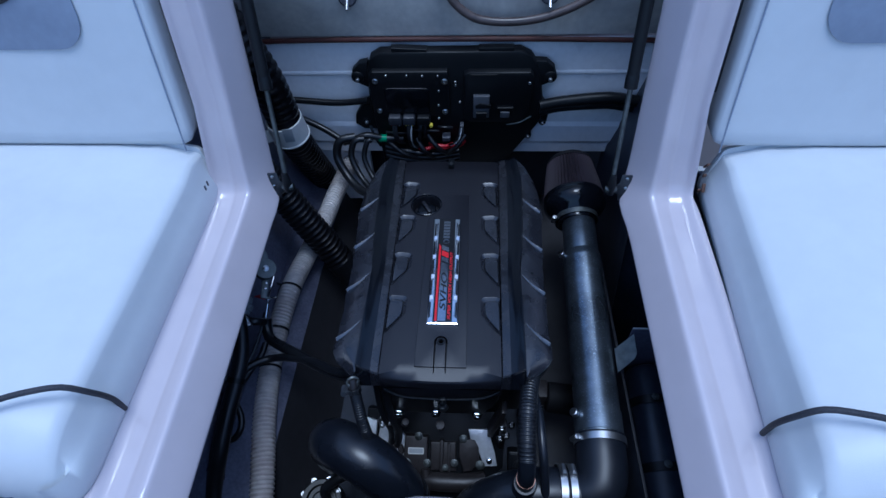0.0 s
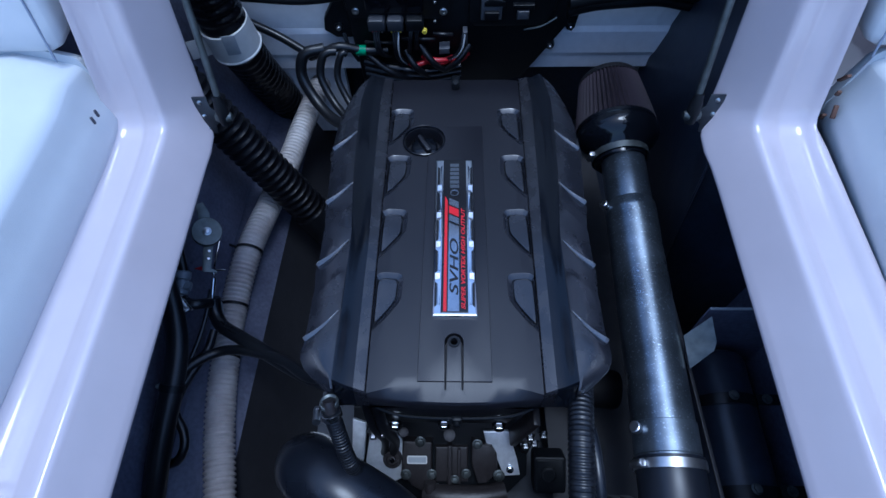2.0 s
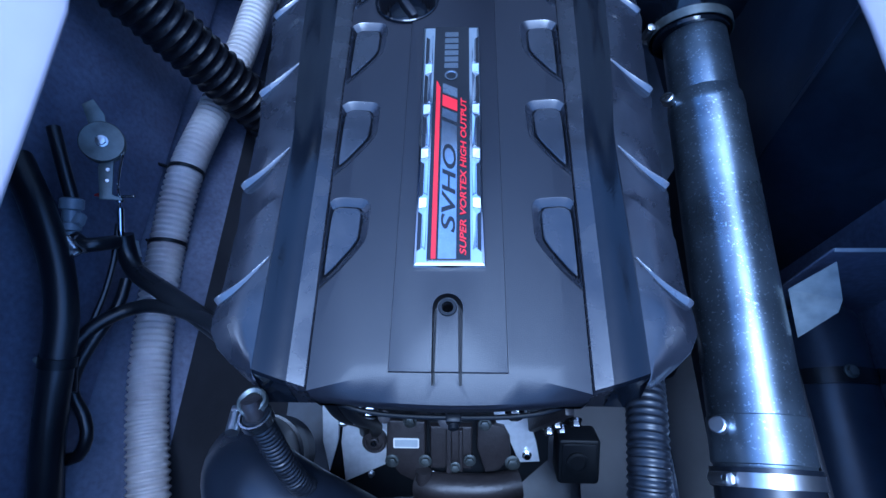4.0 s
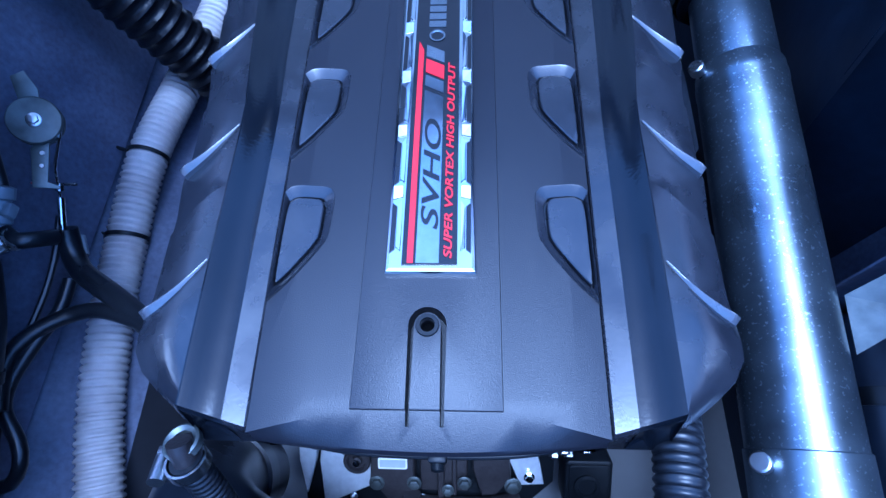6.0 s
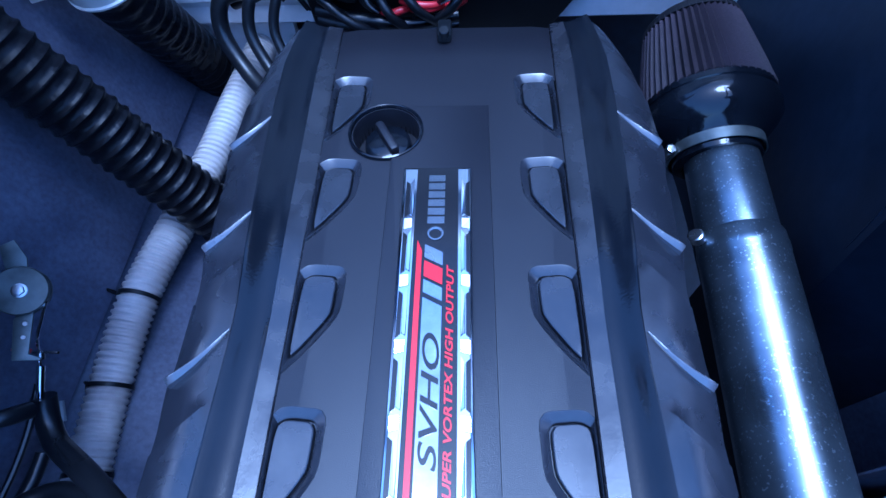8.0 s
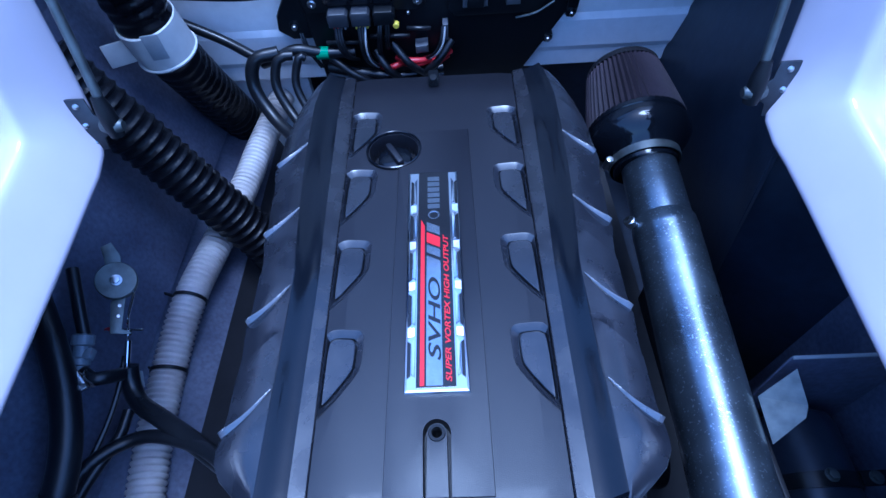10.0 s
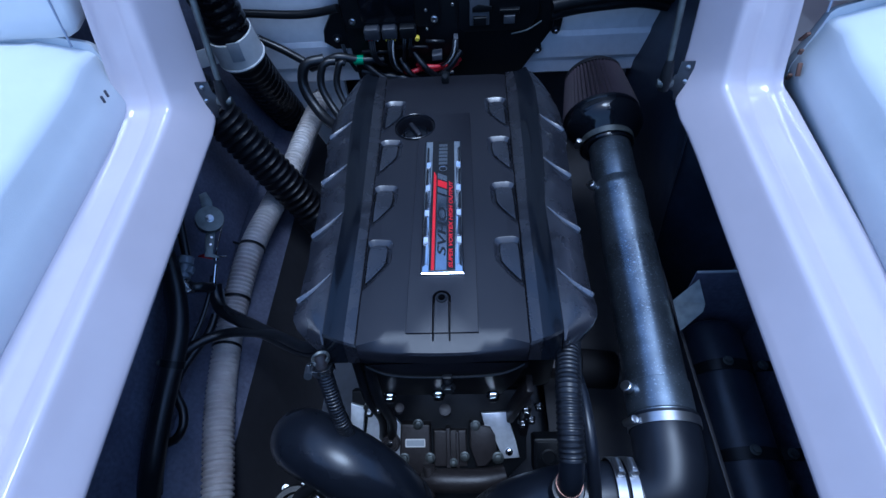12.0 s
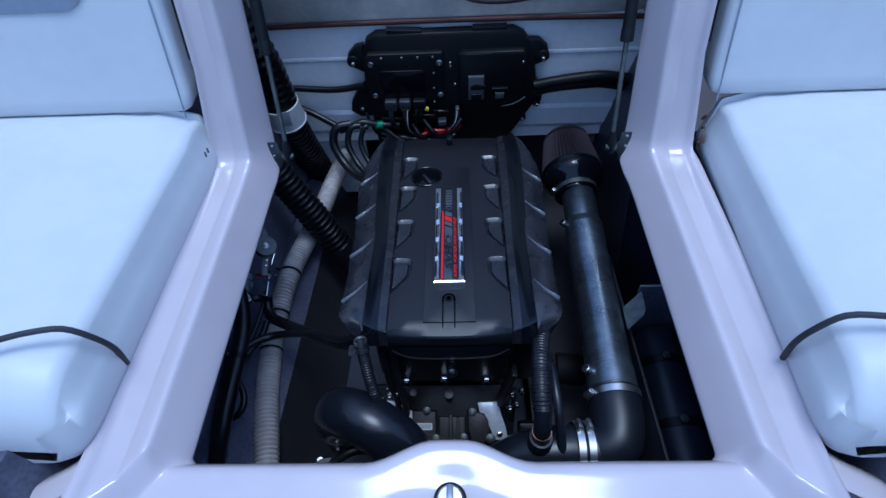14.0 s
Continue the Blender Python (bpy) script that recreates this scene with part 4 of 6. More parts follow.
for s in (-1, 1):
    for i in range(5):
        y = 0.6505 + 0.0555 * i
        c = 0.0025 + s * 0.0243
        # a black slot beside a raised chrome bar with slanting ends
        slot_q = [(c + s * 0.0004, y + 0.003), (c + s * 0.0040, y), (c + s * 0.0040, y + 0.040), (c + s * 0.0004, y + 0.037)]
        part("recess", to_mesh("recess", *flat(slot_q, ZB - 0.0012, 0.0016), 0), INSERT, badge, "narrow black slot")
        q = [(c - s * 0.0038, y + 0.001), (c + s * 0.0001, y + 0.004), (c + s * 0.0001, y + 0.036), (c - s * 0.0038, y + 0.042)]
        lift = (0.0008, 0.0016, 0.0030, 0.0036)
        v = [V(*e, ZB - 0.0008) for e in q] + [V(*e, ZB + h) for e, h in zip(inset(q, 0.0007), lift)]
        part("tab", to_mesh("tab", v, grid_faces(2, 4, True) + [(4, 5, 6, 7), (0, 1, 2, 3)], 0), CHROME, badge)
        # sloping chrome shoulder between two slots
        e = [(c - s * 0.0036, y + 0.0445), (c + s * 0.0042, y + 0.0425), (c + s * 0.0042, y + 0.0535), (c - s * 0.0036, y + 0.0540)]
        if i < 4:
            v = [V(*k, ZB - 0.0008) for k in e] + [V(*k, ZB + h) for k, h in zip(inset(e, 0.0006), (0.0004, 0.0004, 0.0022, 0.0022))]
            part("shoulder", to_mesh("shoulder", v, grid_faces(2, 4, True) + [(4, 5, 6, 7), (0, 1, 2, 3)], 0), CHROME, badge)

# ---- engine body under and in front of the cover ----
engine = thing("engine", (0, 0.8, 0.12), "dark cast marine engine body with bolts and silver end plates", "engine")
part("block", to_mesh("block", *box((0.0, 0.87, 0.55), (0.25, 0.54, 0.20), 0.012)), CAST_DARK, engine)
part("crankcase", to_mesh("crankcase", *box((0.0, 0.92, 0.30), (0.24, 0.44, 0.32), 0.012)), CAST_DARK, engine)
part("manifold", to_mesh("manifold", *box((0.14, 0.86, 0.50), (0.09, 0.50, 0.22), 0.02)), PLASTIC, engine)
part("manifold", to_mesh("manifold", *box((-0.13, 0.88, 0.47), (0.09, 0.46, 0.24), 0.02)), PLASTIC, engine)
hood_poly = [(-0.128, 0.640), (-0.108, 0.482), (0.090, 0.482), (0.112, 0.53), (0.135, 0.640)]
hs = part("front_housing", to_mesh("front_housing", *prism([(x, z) for x, z in hood_poly], (0, 0.62, 0), (0, -1, 0), 0.062, 0.008, frame3=(V(1, 0, 0), V(0, 0, 1), V(0, -1, 0))), 30), PLASTIC, engine, "dark front housing")
for x, z in ((-0.093, 0.492), (-0.014, 0.497), (0.074, 0.492), (0.003, 0.525)):
    bolt(engine, (x, 0.556, z), (0, -1, 0.15), 0.0085, 0.011, CHROME if z < 0.5 else STEEL)
# sloping front face with its plates, castings and bolts
GO, GF = V(0, 0.562, 0.345), (V(1, 0, 0), V(0, 0.8, 0.6), V(0, -0.6, 0.8))
gp = lambda x, y, h=0.0: GO + GF[0] * x + GF[1] * y + GF[2] * h
on_face = lambda name, poly, h0, h, mat, bevel=0.003, label="": part(name, to_mesh(name, *prism(poly, gp(0, 0, h0), GF[2], h, bevel, frame3=GF), 30), mat, engine, label)
on_face("front_plate", [(-0.19, 0.06), (0.14, 0.06), (0.14, -0.07), (0.09, -0.12), (-0.12, -0.14), (-0.19, -0.11)], -0.055, 0.03, PLASTIC)
on_face("end_plate", [(-0.155, 0.030), (-0.109, 0.016), (-0.090, -0.008), (-0.090, -0.070), (-0.161, -0.104), (-0.165, -0.04)], -0.022, 0.008, SILVER_CAST, 0.002, "bare silver end plate")
on_face("end_plate", [(-0.190, 0.040), (-0.163, 0.032), (-0.169, -0.037), (-0.184, -0.088), (-0.192, -0.04)], -0.022, 0.008, SILVER_CAST, 0.002, "bare silver end plate")
on_face("end_plate", [(0.056, 0.020), (0.103, 0.022), (0.120, -0.034), (0.125, -0.062), (0.095, -0.064), (0.079, -0.025), (0.063, -0.008)], -0.016, 0.008, SILVER_CAST, 0.002, "bare silver end plate")
on_face("casting", [(-0.094, 0.004), (-0.039, 0.002), (-0.040, -0.081), (-0.052, -0.095), (-0.077, -0.082), (-0.097, -0.057)], -0.03, 0.030, CAST_DARK, 0.004)
on_face("casting", [(0.034, 0.004), (0.072, -0.004), (0.081, -0.020), (0.083, -0.052), (0.064, -0.074), (0.046, -0.076), (0.034, -0.039)], -0.03, 0.030, CAST_DARK, 0.004)
on_face("casting", [(-0.034, -0.012), (0.028, -0.012), (0.028, -0.080), (-0.034, -0.080)], -0.04, 0.026, CAST_DARK, 0.004)
on_face("web", [(-0.010, -0.005), (-0.002, -0.005), (-0.002, -0.080), (-0.010, -0.080)], -0.02, 0.020, CAST_DARK, 0.002)
on_face("web", [(0.008, -0.014), (0.014, -0.014), (0.014, -0.080), (0.008, -0.080)], -0.02, 0.014, CAST_DARK, 0.002)
on_face("rating_label", rounded(0.037, 0.015, 0.002, 2, -0.067, -0.031), 0.0, 0.0012, WHITE_PLASTIC, 0, "small white label with a grey bar")
on_face("label_bar", rounded(0.033, 0.0105, 0.001, 2, -0.067, -0.031), 0.0008, 0.0010, LABEL_GREY, 0)
for x, y, r, m in ((-0.061, 0.003, 0.010, STEEL_DULL), (-0.088, -0.059, 0.010, STEEL_DULL), (-0.040, -0.058, 0.0095, STEEL_DULL), (0.045, 0.0, 0.0095, STEEL_DULL), (0.085, -0.059, 0.011, STEEL_DULL),
                   (0.106, -0.051, 0.007, CHROME), (0.024, -0.056, 0.009, STEEL_DULL), (0.003, -0.067, 0.008, STEEL_DULL), (0.066, -0.088, 0.006, STEEL), (-0.030, -0.085, 0.006, STEEL), (-0.120, -0.085, 0.005, STEEL)):
    bolt(engine, gp(x, y, 0.0 if m is STEEL_DULL else -0.008), GF[2], r * 0.74, 0.007, m)
part("plug", to_mesh("plug", *lathe([(0, 0.0175), (0.010, 0.0175), (0.013, 0.015), (0.013, 0.012), (0.007, 0.011), (0.007, 0.0065), (0.012, 0.006), (0.013, 0.004), (0.013, 0.001)], gp(-0.114, -0.033, -0.014), GF[2], 32)), CAST_DARK, engine, "round dark grommet with a steel pin")
part("plug_pin", to_mesh("plug_pin", *prism(hexagon(0.005), gp(-0.114, -0.033, -0.004), GF[2], 0.006, 0.001), 30), CHROME, engine)
part("coolant_stub", to_mesh("coolant_stub", *lathe([(-0.03, 0.008), (0.01, 0.008), (0.012, 0.010), (0.02, 0.010), (0.021, 0.006)], (-0.006, 0.555, 0.43), (0, -0.3, 1), 18)), CAST_DARK, engine)
part("coolant_stub", to_mesh("coolant_stub", *lathe([(-0.02, 0.008), (0.012, 0.008), (0.013, 0.005)], (-0.085, 0.556, 0.44), (0.2, -0.3, 1), 18)), CAST_DARK, engine)
part("cross_pipe", to_mesh("cross_pipe", *pipe([gp(-0.050, -0.100, -0.005), gp(-0.02, -0.098, 0.004), gp(0.05, -0.098, 0.004), gp(0.095, -0.095, -0.005)], 0.021, 18)), CAST_DARK, engine)
part("upright_pipe", to_mesh("upright_pipe", *pipe([gp(-0.042, -0.125, 0.006), gp(-0.042, -0.070, 0.006)], 0.011, 16, smooth_line=False)), CAST_DARK, engine)
part("bracket_arm", to_mesh("bracket_arm", *merge(box((0.118, 0.56, 0.46), (0.012, 0.03, 0.13), 0.003, Matrix.Rotation(radians(12), 4, "Y")), box((0.135, 0.565, 0.36), (0.014, 0.02, 0.15), 0.003))), CAST_DARK, engine)
for i, (x, z) in enumerate(((0.130, 0.44), (0.142, 0.40), (0.128, 0.385), (0.150, 0.455), (-0.118, 0.455), (-0.135, 0.44))):
    bolt(engine, (x, 0.553, z), (0, -1, 0.1), 0.006, 0.010, STEEL)
part("tab_plate", to_mesh("tab_plate", *box((-0.125, 0.553, 0.455), (0.035, 0.006, 0.022), 0.002, Matrix.Rotation(radians(20), 4, "Y"))), STEEL, engine, "small bright steel tab")
on_face("sensor_box", rounded(0.060, 0.070, 0.006, 3, 0.181, -0.062), -0.05, 0.042, PLASTIC, 0.004, "square black sensor housing")
on_face("sensor_face", rounded(0.050, 0.060, 0.004, 3, 0.181, -0.062), -0.0085, 0.003, PLASTIC, 0.001)
part("sensor_hub", to_mesh("sensor_hub", *lathe([(0, 0.016), (0.004, 0.016), (0.005, 0.012), (0.002, 0.011)], gp(0.178, -0.060, -0.006), GF[2], 24)), PLASTIC, engine)
part("fuse", to_mesh("fuse", *box((0.175, 0.57, 0.61), (0.02, 0.02, 0.03), 0.003)), CONNECTOR, engine)
for x0, z0, z1, r in ((-0.132, 0.60, 0.25, 0.007), (-0.115, 0.60, 0.22, 0.009)):
    part("wire_loom", to_mesh("wire_loom", *pipe([(x0, 0.565, z0), (x0 + 0.004, 0.548, 0.5), (x0 + 0.012, 0.552, 0.4), (x0 - 0.002, 0.552, 0.3), (x0 - 0.02, 0.545, z1)], r, 12)), RUBBER, engine)
PC, PN = V(-0.272, 0.425, 0.30), V(0.1, -0.25, 1)
pump = part("pump", to_mesh("pump", *lathe([(-0.05, 0.046), (0.030, 0.046), (0.034, 0.043), (0.034, 0.034), (0.022, 0.031), (0.022, 0.022), (0.040, 0.020), (0.044, 0.016), (0.044, 0.002)], PC, PN, 32)), PLASTIC, engine, "round black pump housing")
for i in range(7):
    a = radians(51.4 * i + 20)
    bolt(pump, PC + V(0.039 * math.cos(a), 0.039 * math.sin(a), 0.032), PN, 0.0048, 0.007, STEEL)
part("pump_hose", to_mesh("pump_hose", *pipe([PC + V(0.01, 0, 0.03), PC + V(0.02, 0.01, 0.07), PC + V(0.07, 0.03, 0.09), PC + V(0.13, 0.04, 0.05)], 0.011, 14)), RUBBER, engine)

# ---- large front hoses ----
charge = thing("charge_hose", (-0.15, 0.45, 0.40), "smooth black silicone elbow hose in front of the engine", "hose")
CH = [(-0.243, 0.52, 0.34), (-0.240, 0.502, 0.44), (-0.208, 0.472, 0.515), (-0.152, 0.442, 0.530), (-0.102, 0.418, 0.498), (-0.072, 0.399, 0.44), (-0.064, 0.388, 0.35)]
part("hose", to_mesh("hose", *pipe(CH, 0.050, 36)), RUBBER_SMOOTH, charge)
part("lip", to_mesh("lip", *pipe([(-0.2415, 0.5130, 0.385), (-0.2405, 0.5085, 0.412)], 0.0522, 36, smooth_line=False)), RUBBER_SMOOTH, charge, "thickened rubber lip")
part("lip", to_mesh("lip", *pipe([(-0.0745, 0.4005, 0.446), (-0.0700, 0.3965, 0.424)], 0.0522, 36, smooth_line=False)), RUBBER_SMOOTH, charge, "thickened rubber lip")
duct = thing("intake_hose", (0.15, 0.385, 0.40), "black silicone intake hose with steel clamps crossing the engine front", "hose")
part("hose", to_mesh("hose", *pipe([(0.262, 0.398, 0.500), (0.215, 0.398, 0.505), (0.160, 0.395, 0.498), (0.112, 0.392, 0.462), (0.075, 0.39, 0.40), (0.055, 0.39, 0.30)], 0.046, 28)), RUBBER_SMOOTH, duct)
for x in (0.232, 0.250):
    band_clamp(duct, (x, 0.398, 0.506), (1, 0, -0.06), 0.0500, 0.0125, (0.0, 0.5, 1))

# ---- air intake: filter, spotted aluminium pipe, rubber elbow ----
A0, A1 = V(0.314, 0.475, 0.540), V(0.338, 1.10, 0.590)
AX = (A1 - A0).normalized()
intake = thing("intake_pipe", (0.33, 0.78, 0.52), "spotted bare aluminium intake pipe in two diameters with clamps", "intake pipe")


def along(y):
    return A0 + AX * ((y - A0.y) / AX.y)


part("lower_pipe", to_mesh("lower_pipe", *lathe([(0, 0.044), (0.003, 0.0455), (0.03, 0.0455), (0.430, 0.0455), (0.4320, 0.0462), (0.4400, 0.0462), (0.4420, 0.0455), (0.452, 0.0452), (0.456, 0.0435), (0.456, 0.0405)], along(0.485), AX, 56)), ALU, intake)
part("upper_pipe", to_mesh("upper_pipe", *lathe([(0, 0.0410), (0.004, 0.0410), (0.006, 0.0418), (0.17, 0.0415), (0.173, 0.040)], along(0.928), AX, 56)), ALU, intake)
part("sleeve", to_mesh("sleeve", *lathe([(0, 0.0460), (0.001, 0.0472), (0.045, 0.0472), (0.046, 0.0460)], along(0.497), AX, 56, close=False)), ALU, intake)
for y, s in ((0.530, (-1, 0, 0.35)), (0.932, (-1, 0, 0.1))):
    part("screw", to_mesh("screw", *merge(lathe([(0, 0.005), (0.004, 0.005), (0.006, 0.0085), (0.016, 0.0085), (0.017, 0.007)], along(y) + V(*s).normalized() * 0.0455, V(-0.6, 0.1, 0.8), 14)), 30), STEEL, intake, "bright clamp screw")
band_clamp(intake, along(0.483), AX, 0.0490, 0.013, (-1, 0, 0.35))
elbow = thing("intake_elbow", (0.30, 0.42, 0.47), "smooth black silicone elbow on the intake pipe", "hose")
EL = [along(0.492), along(0.466), V(0.312, 0.435, 0.533), V(0.305, 0.409, 0.524), V(0.288, 0.399, 0.513), V(0.264, 0.398, 0.502), V(0.235, 0.398, 0.505)]
part("hose", to_mesh("hose", *pipe(EL, 0.0478, 36, 0.006)), RUBBER_SMOOTH, elbow)
part("lip", to_mesh("lip", *pipe([along(0.494), along(0.476)], lambda t: 0.0496, 36, smooth_line=False)), RUBBER_SMOOTH, elbow, "thickened rubber lip")
part("lip", to_mesh("lip", *pipe([V(0.272, 0.3975, 0.5045), V(0.258, 0.398, 0.5035)], lambda t: 0.0492, 36, smooth_line=False)), RUBBER_SMOOTH, elbow, "thickened rubber lip")
filt = thing("air_filter", (0.34, 1.15, 0.52), "cone air filter with dark purple-brown pleats and a black rubber base", "air filter")
FA = V(-0.03, 0.955, 0.25).normalized()
fb = along(1.060) + V(-0.005, 0, 0)
part("base", to_mesh("base", *lathe([(-0.014, 0.050), (0.000, 0.052), (0.008, 0.056), (0.016, 0.0655), (0.024, 0.0735), (0.033, 0.0795), (0.044, 0.0810), (0.053, 0.0800), (0.0545, 0.0780), (0.057, 0.0778), (0.0585, 0.0795), (0.066, 0.0787), (0.070, 0.075)], fb, FA, 56)), COVER_GLOSS, filt, "black moulded rubber base")
part("pleats", to_mesh("pleats", *lathe([(0.064, 0.0765), (0.100, 0.0715), (0.140, 0.0650), (0.178, 0.0585)], fb, FA, 104, 52, 0.045), 25), FILTER, filt, "oiled purple-brown pleated cloth")
part("end_cap", to_mesh("end_cap", *lathe([(0.172, 0.0618), (0.180, 0.0612), (0.185, 0.057), (0.187, 0.047), (0.187, 0.002)], fb, FA, 48)), MATTE, filt, "black rubber end cap")
band_clamp(filt, fb - FA * 0.002, FA, 0.0540, 0.013, (-1, 0, 0.1), mat=STEEL_DULL)

# ---- ribbed hoses ----
blower = thing("blower_hose", (-0.35, 1.08, 0.42), "wrinkled black ribbed blower hose beside the engine cover", "hose", "black ribbed hoses")
part("hose", to_mesh("hose", *pipe([(-0.268, 1.070, 0.245), (-0.30, 1.074, 0.314), (-0.35, 1.079, 0.423), (-0.40, 1.083, 0.533), (-0.45, 1.088, 0.642), (-0.482, 1.090, 0.712), (-0.525, 1.095, 0.80)], 0.0405, 28, ribs=0.0168, depth=0.046, thin=True)), DUCT, blower)
part("cuff", to_mesh("cuff", *pipe([(-0.338, 1.0778, 0.397), (-0.322, 1.0762, 0.362), (-0.304, 1.0744, 0.323)], 0.0435, 28)), RUBBER, blower, "smooth black end cuff")
vent = thing("vent_hose", (-0.45, 1.30, 0.35), "black ribbed vent hose with a white label collar", "hose", "black ribbed hoses")
part("hose", to_mesh("hose", *pipe([(-0.455, 1.46, 0.38), (-0.458, 1.39, 0.50), (-0.458, 1.322, 0.62), (-0.4575, 1.276, 0.71), (-0.463, 1.262, 0.80), (-0.475, 1.25, 0.90), (-0.52, 1.245, 1.03), (-0.57, 1.24, 1.15)], 0.0455, 28, ribs=0.0215, depth=0.032)), DUCT, vent)
col = part("collar", to_mesh("collar", *lathe([(-0.036, 0.0470), (-0.036, 0.0530), (-0.033, 0.0535), (-0.031, 0.0510), (0.032, 0.0500), (0.033, 0.0465)], (-0.459, 1.271, 0.730), (-0.06, -0.22, 1), 40, close=False)), WHITE_PLASTIC, vent, "off-white printed collar")
part("flag", to_mesh("flag", *box((-0.512, 1.243, 0.716), (0.055, 0.004, 0.040), 0.0015, Matrix.Rotation(radians(28), 4, "Z"))), WHITE_PLASTIC, col)
part("printed_patch", to_mesh("printed_patch", *box((-0.4420, 1.2210, 0.7345), (0.026, 0.0020, 0.046), 0.0006, Matrix.Rotation(radians(12), 4, "Z") @ Matrix.Rotation(radians(8), 4, "X"))), LABEL_GREY, col, "grey printed patch")

bilge = thing("bilge_hose", (-0.44, 0.8, 0.36), "dirty white ribbed bilge hose held by black cable ties", "hose")
BH = [(-0.325, 1.545, 0.49), (-0.348, 1.49, 0.472), (-0.366, 1.40, 0.455), (-0.387, 1.305, 0.440), (-0.402, 1.21, 0.428), (-0.427, 1.07, 0.42), (-0.446, 0.945, 0.418), (-0.458, 0.82, 0.392), (-0.450, 0.70, 0.383), (-0.432, 0.58, 0.375), (-0.405, 0.45, 0.355), (-0.385, 0.30, 0.32)]
part("hose", to_mesh("hose", *pipe(BH, 0.0262, 22, ribs=0.0098, depth=0.075)), WHITE_HOSE, bilge)
for p, d in (((-0.446, 0.945, 0.418), (-0.07, -1, -0.10)), ((-0.458, 0.822, 0.392), (0.02, -1, -0.15)), ((-0.451, 0.71, 0.3835), (0.1, -1, -0.07))):
    v, f = lathe([(-0.003, 0.0275), (-0.003, 0.0292), (0.003, 0.0292), (0.003, 0.0275)], p, d, 28, close=False)
    t = part("cable_tie", to_mesh("cable_tie", v, f), PLASTIC, bilge)
    part("tie_tail", to_mesh("tie_tail", *pipe([V(*p) + V(-0.024, 0, 0.014), V(*p) + V(-0.040, 0.004, 0.018), V(*p) + V(-0.056, 0.004, 0.030)], 0.0028, 8)), PLASTIC, t)

# ---- throttle cable quadrant and lines on the hull side ----
quad = thing("cable_quadrant", (-0.455, 0.86, 0.55), "dull zinc cable wheel with steel cable and bracket", "cable wheel")
QN = V(0.45, -0.35, 0.82).normalized()
qc = V(-0.440, 0.856, 0.607)
QR = (V(1, 0, 0) - QN * QN.x).normalized()
QF = (QR, QN.cross(QR), QN)
qp = lambda x, y, h=0.0: qc + QF[0] * x + QF[1] * y + QN * h
part("wheel", to_mesh("wheel", *lathe([(-0.010, 0.018), (-0.010, 0.0255), (-0.005, 0.0255), (-0.002, 0.0225), (0.001, 0.0255), (0.005, 0.0255), (0.006, 0.0245), (0.006, 0.008)], qc, QN, 40)), STEEL_DULL, quad, "dull zinc-plated wheel")
bolt(quad, qc + QN * 0.006, QN, 0.0055, 0.006, STEEL)
part("bracket", to_mesh("bracket", *prism([(-0.001, -0.072), (0.024, -0.072), (0.024, -0.069), (0.013, -0.065), (0.013, -0.022), (0.006, -0.014), (-0.004, -0.030)], qp(0, 0, -0.004), QN, 0.003, 0.0008, frame3=QF), 30), STEEL_DULL, quad, "folded zinc bracket")
for y in (-0.034, -0.048):
    part("rivet", to_mesh("rivet", *lathe([(0, 0.0025), (0.0015, 0.0022)], qp(0.007, y, -0.001), QN, 10)), STEEL, quad)
part("lever", to_mesh("lever", *prism([(-0.024, 0.046), (-0.012, 0.054), (0.001, 0.036), (0.004, 0.020), (-0.016, 0.022)], qp(0, 0, -0.002), QN, 0.0025, 0.0008, frame3=QF), 30), STEEL_DULL, quad)
part("cable", to_mesh("cable", *pipe([qp(0.004, 0.0245, 0), qp(0.016, 0.018, 0), qp(0.0225, 0.004, 0), qp(0.0215, -0.020, 0), qp(0.018, -0.050, -0.004), (-0.434, 0.806, 0.555), (-0.437, 0.785, 0.538)], 0.0016, 8)), CHROME, quad, "bright steel inner cable")
part("cable_stop", to_mesh("cable_stop", *merge(lathe([(-0.004, 0.0045), (0.004, 0.0045)], (-0.4345, 0.806, 0.5535), (-0.1, -0.8, -0.6), 12), box((-0.428, 0.808, 0.556), (0.030, 0.003, 0.004), 0.001))), STEEL, quad)
part("ferrule", to_mesh("ferrule", *pipe([(-0.4355, 0.797, 0.546), (-0.439, 0.768, 0.524)], 0.0042, 12, smooth_line=False)), CHROME, quad)
part("outer_cable", to_mesh("outer_cable", *pipe([(-0.443, 0.782, 0.530), (-0.447, 0.741, 0.512), (-0.453, 0.698, 0.500), (-0.462, 0.655, 0.492), (-0.469, 0.609, 0.485), (-0.474, 0.550, 0.470), (-0.471, 0.487, 0.450), (-0.461, 0.421, 0.430)], 0.0040, 10)), RUBBER, quad, "black outer cable")
part("red_tag", to_mesh("red_tag", *merge(*(box((-0.462 + 0.004 * i, 0.812, 0.556 - 0.004 * i), (0.018, 0.003, 0.002), 0.0005, Matrix.Rotation(radians(-20 + 22 * i), 4, "Y")) for i in range(3)))), RED_WIRE, quad, "frayed red cord end")

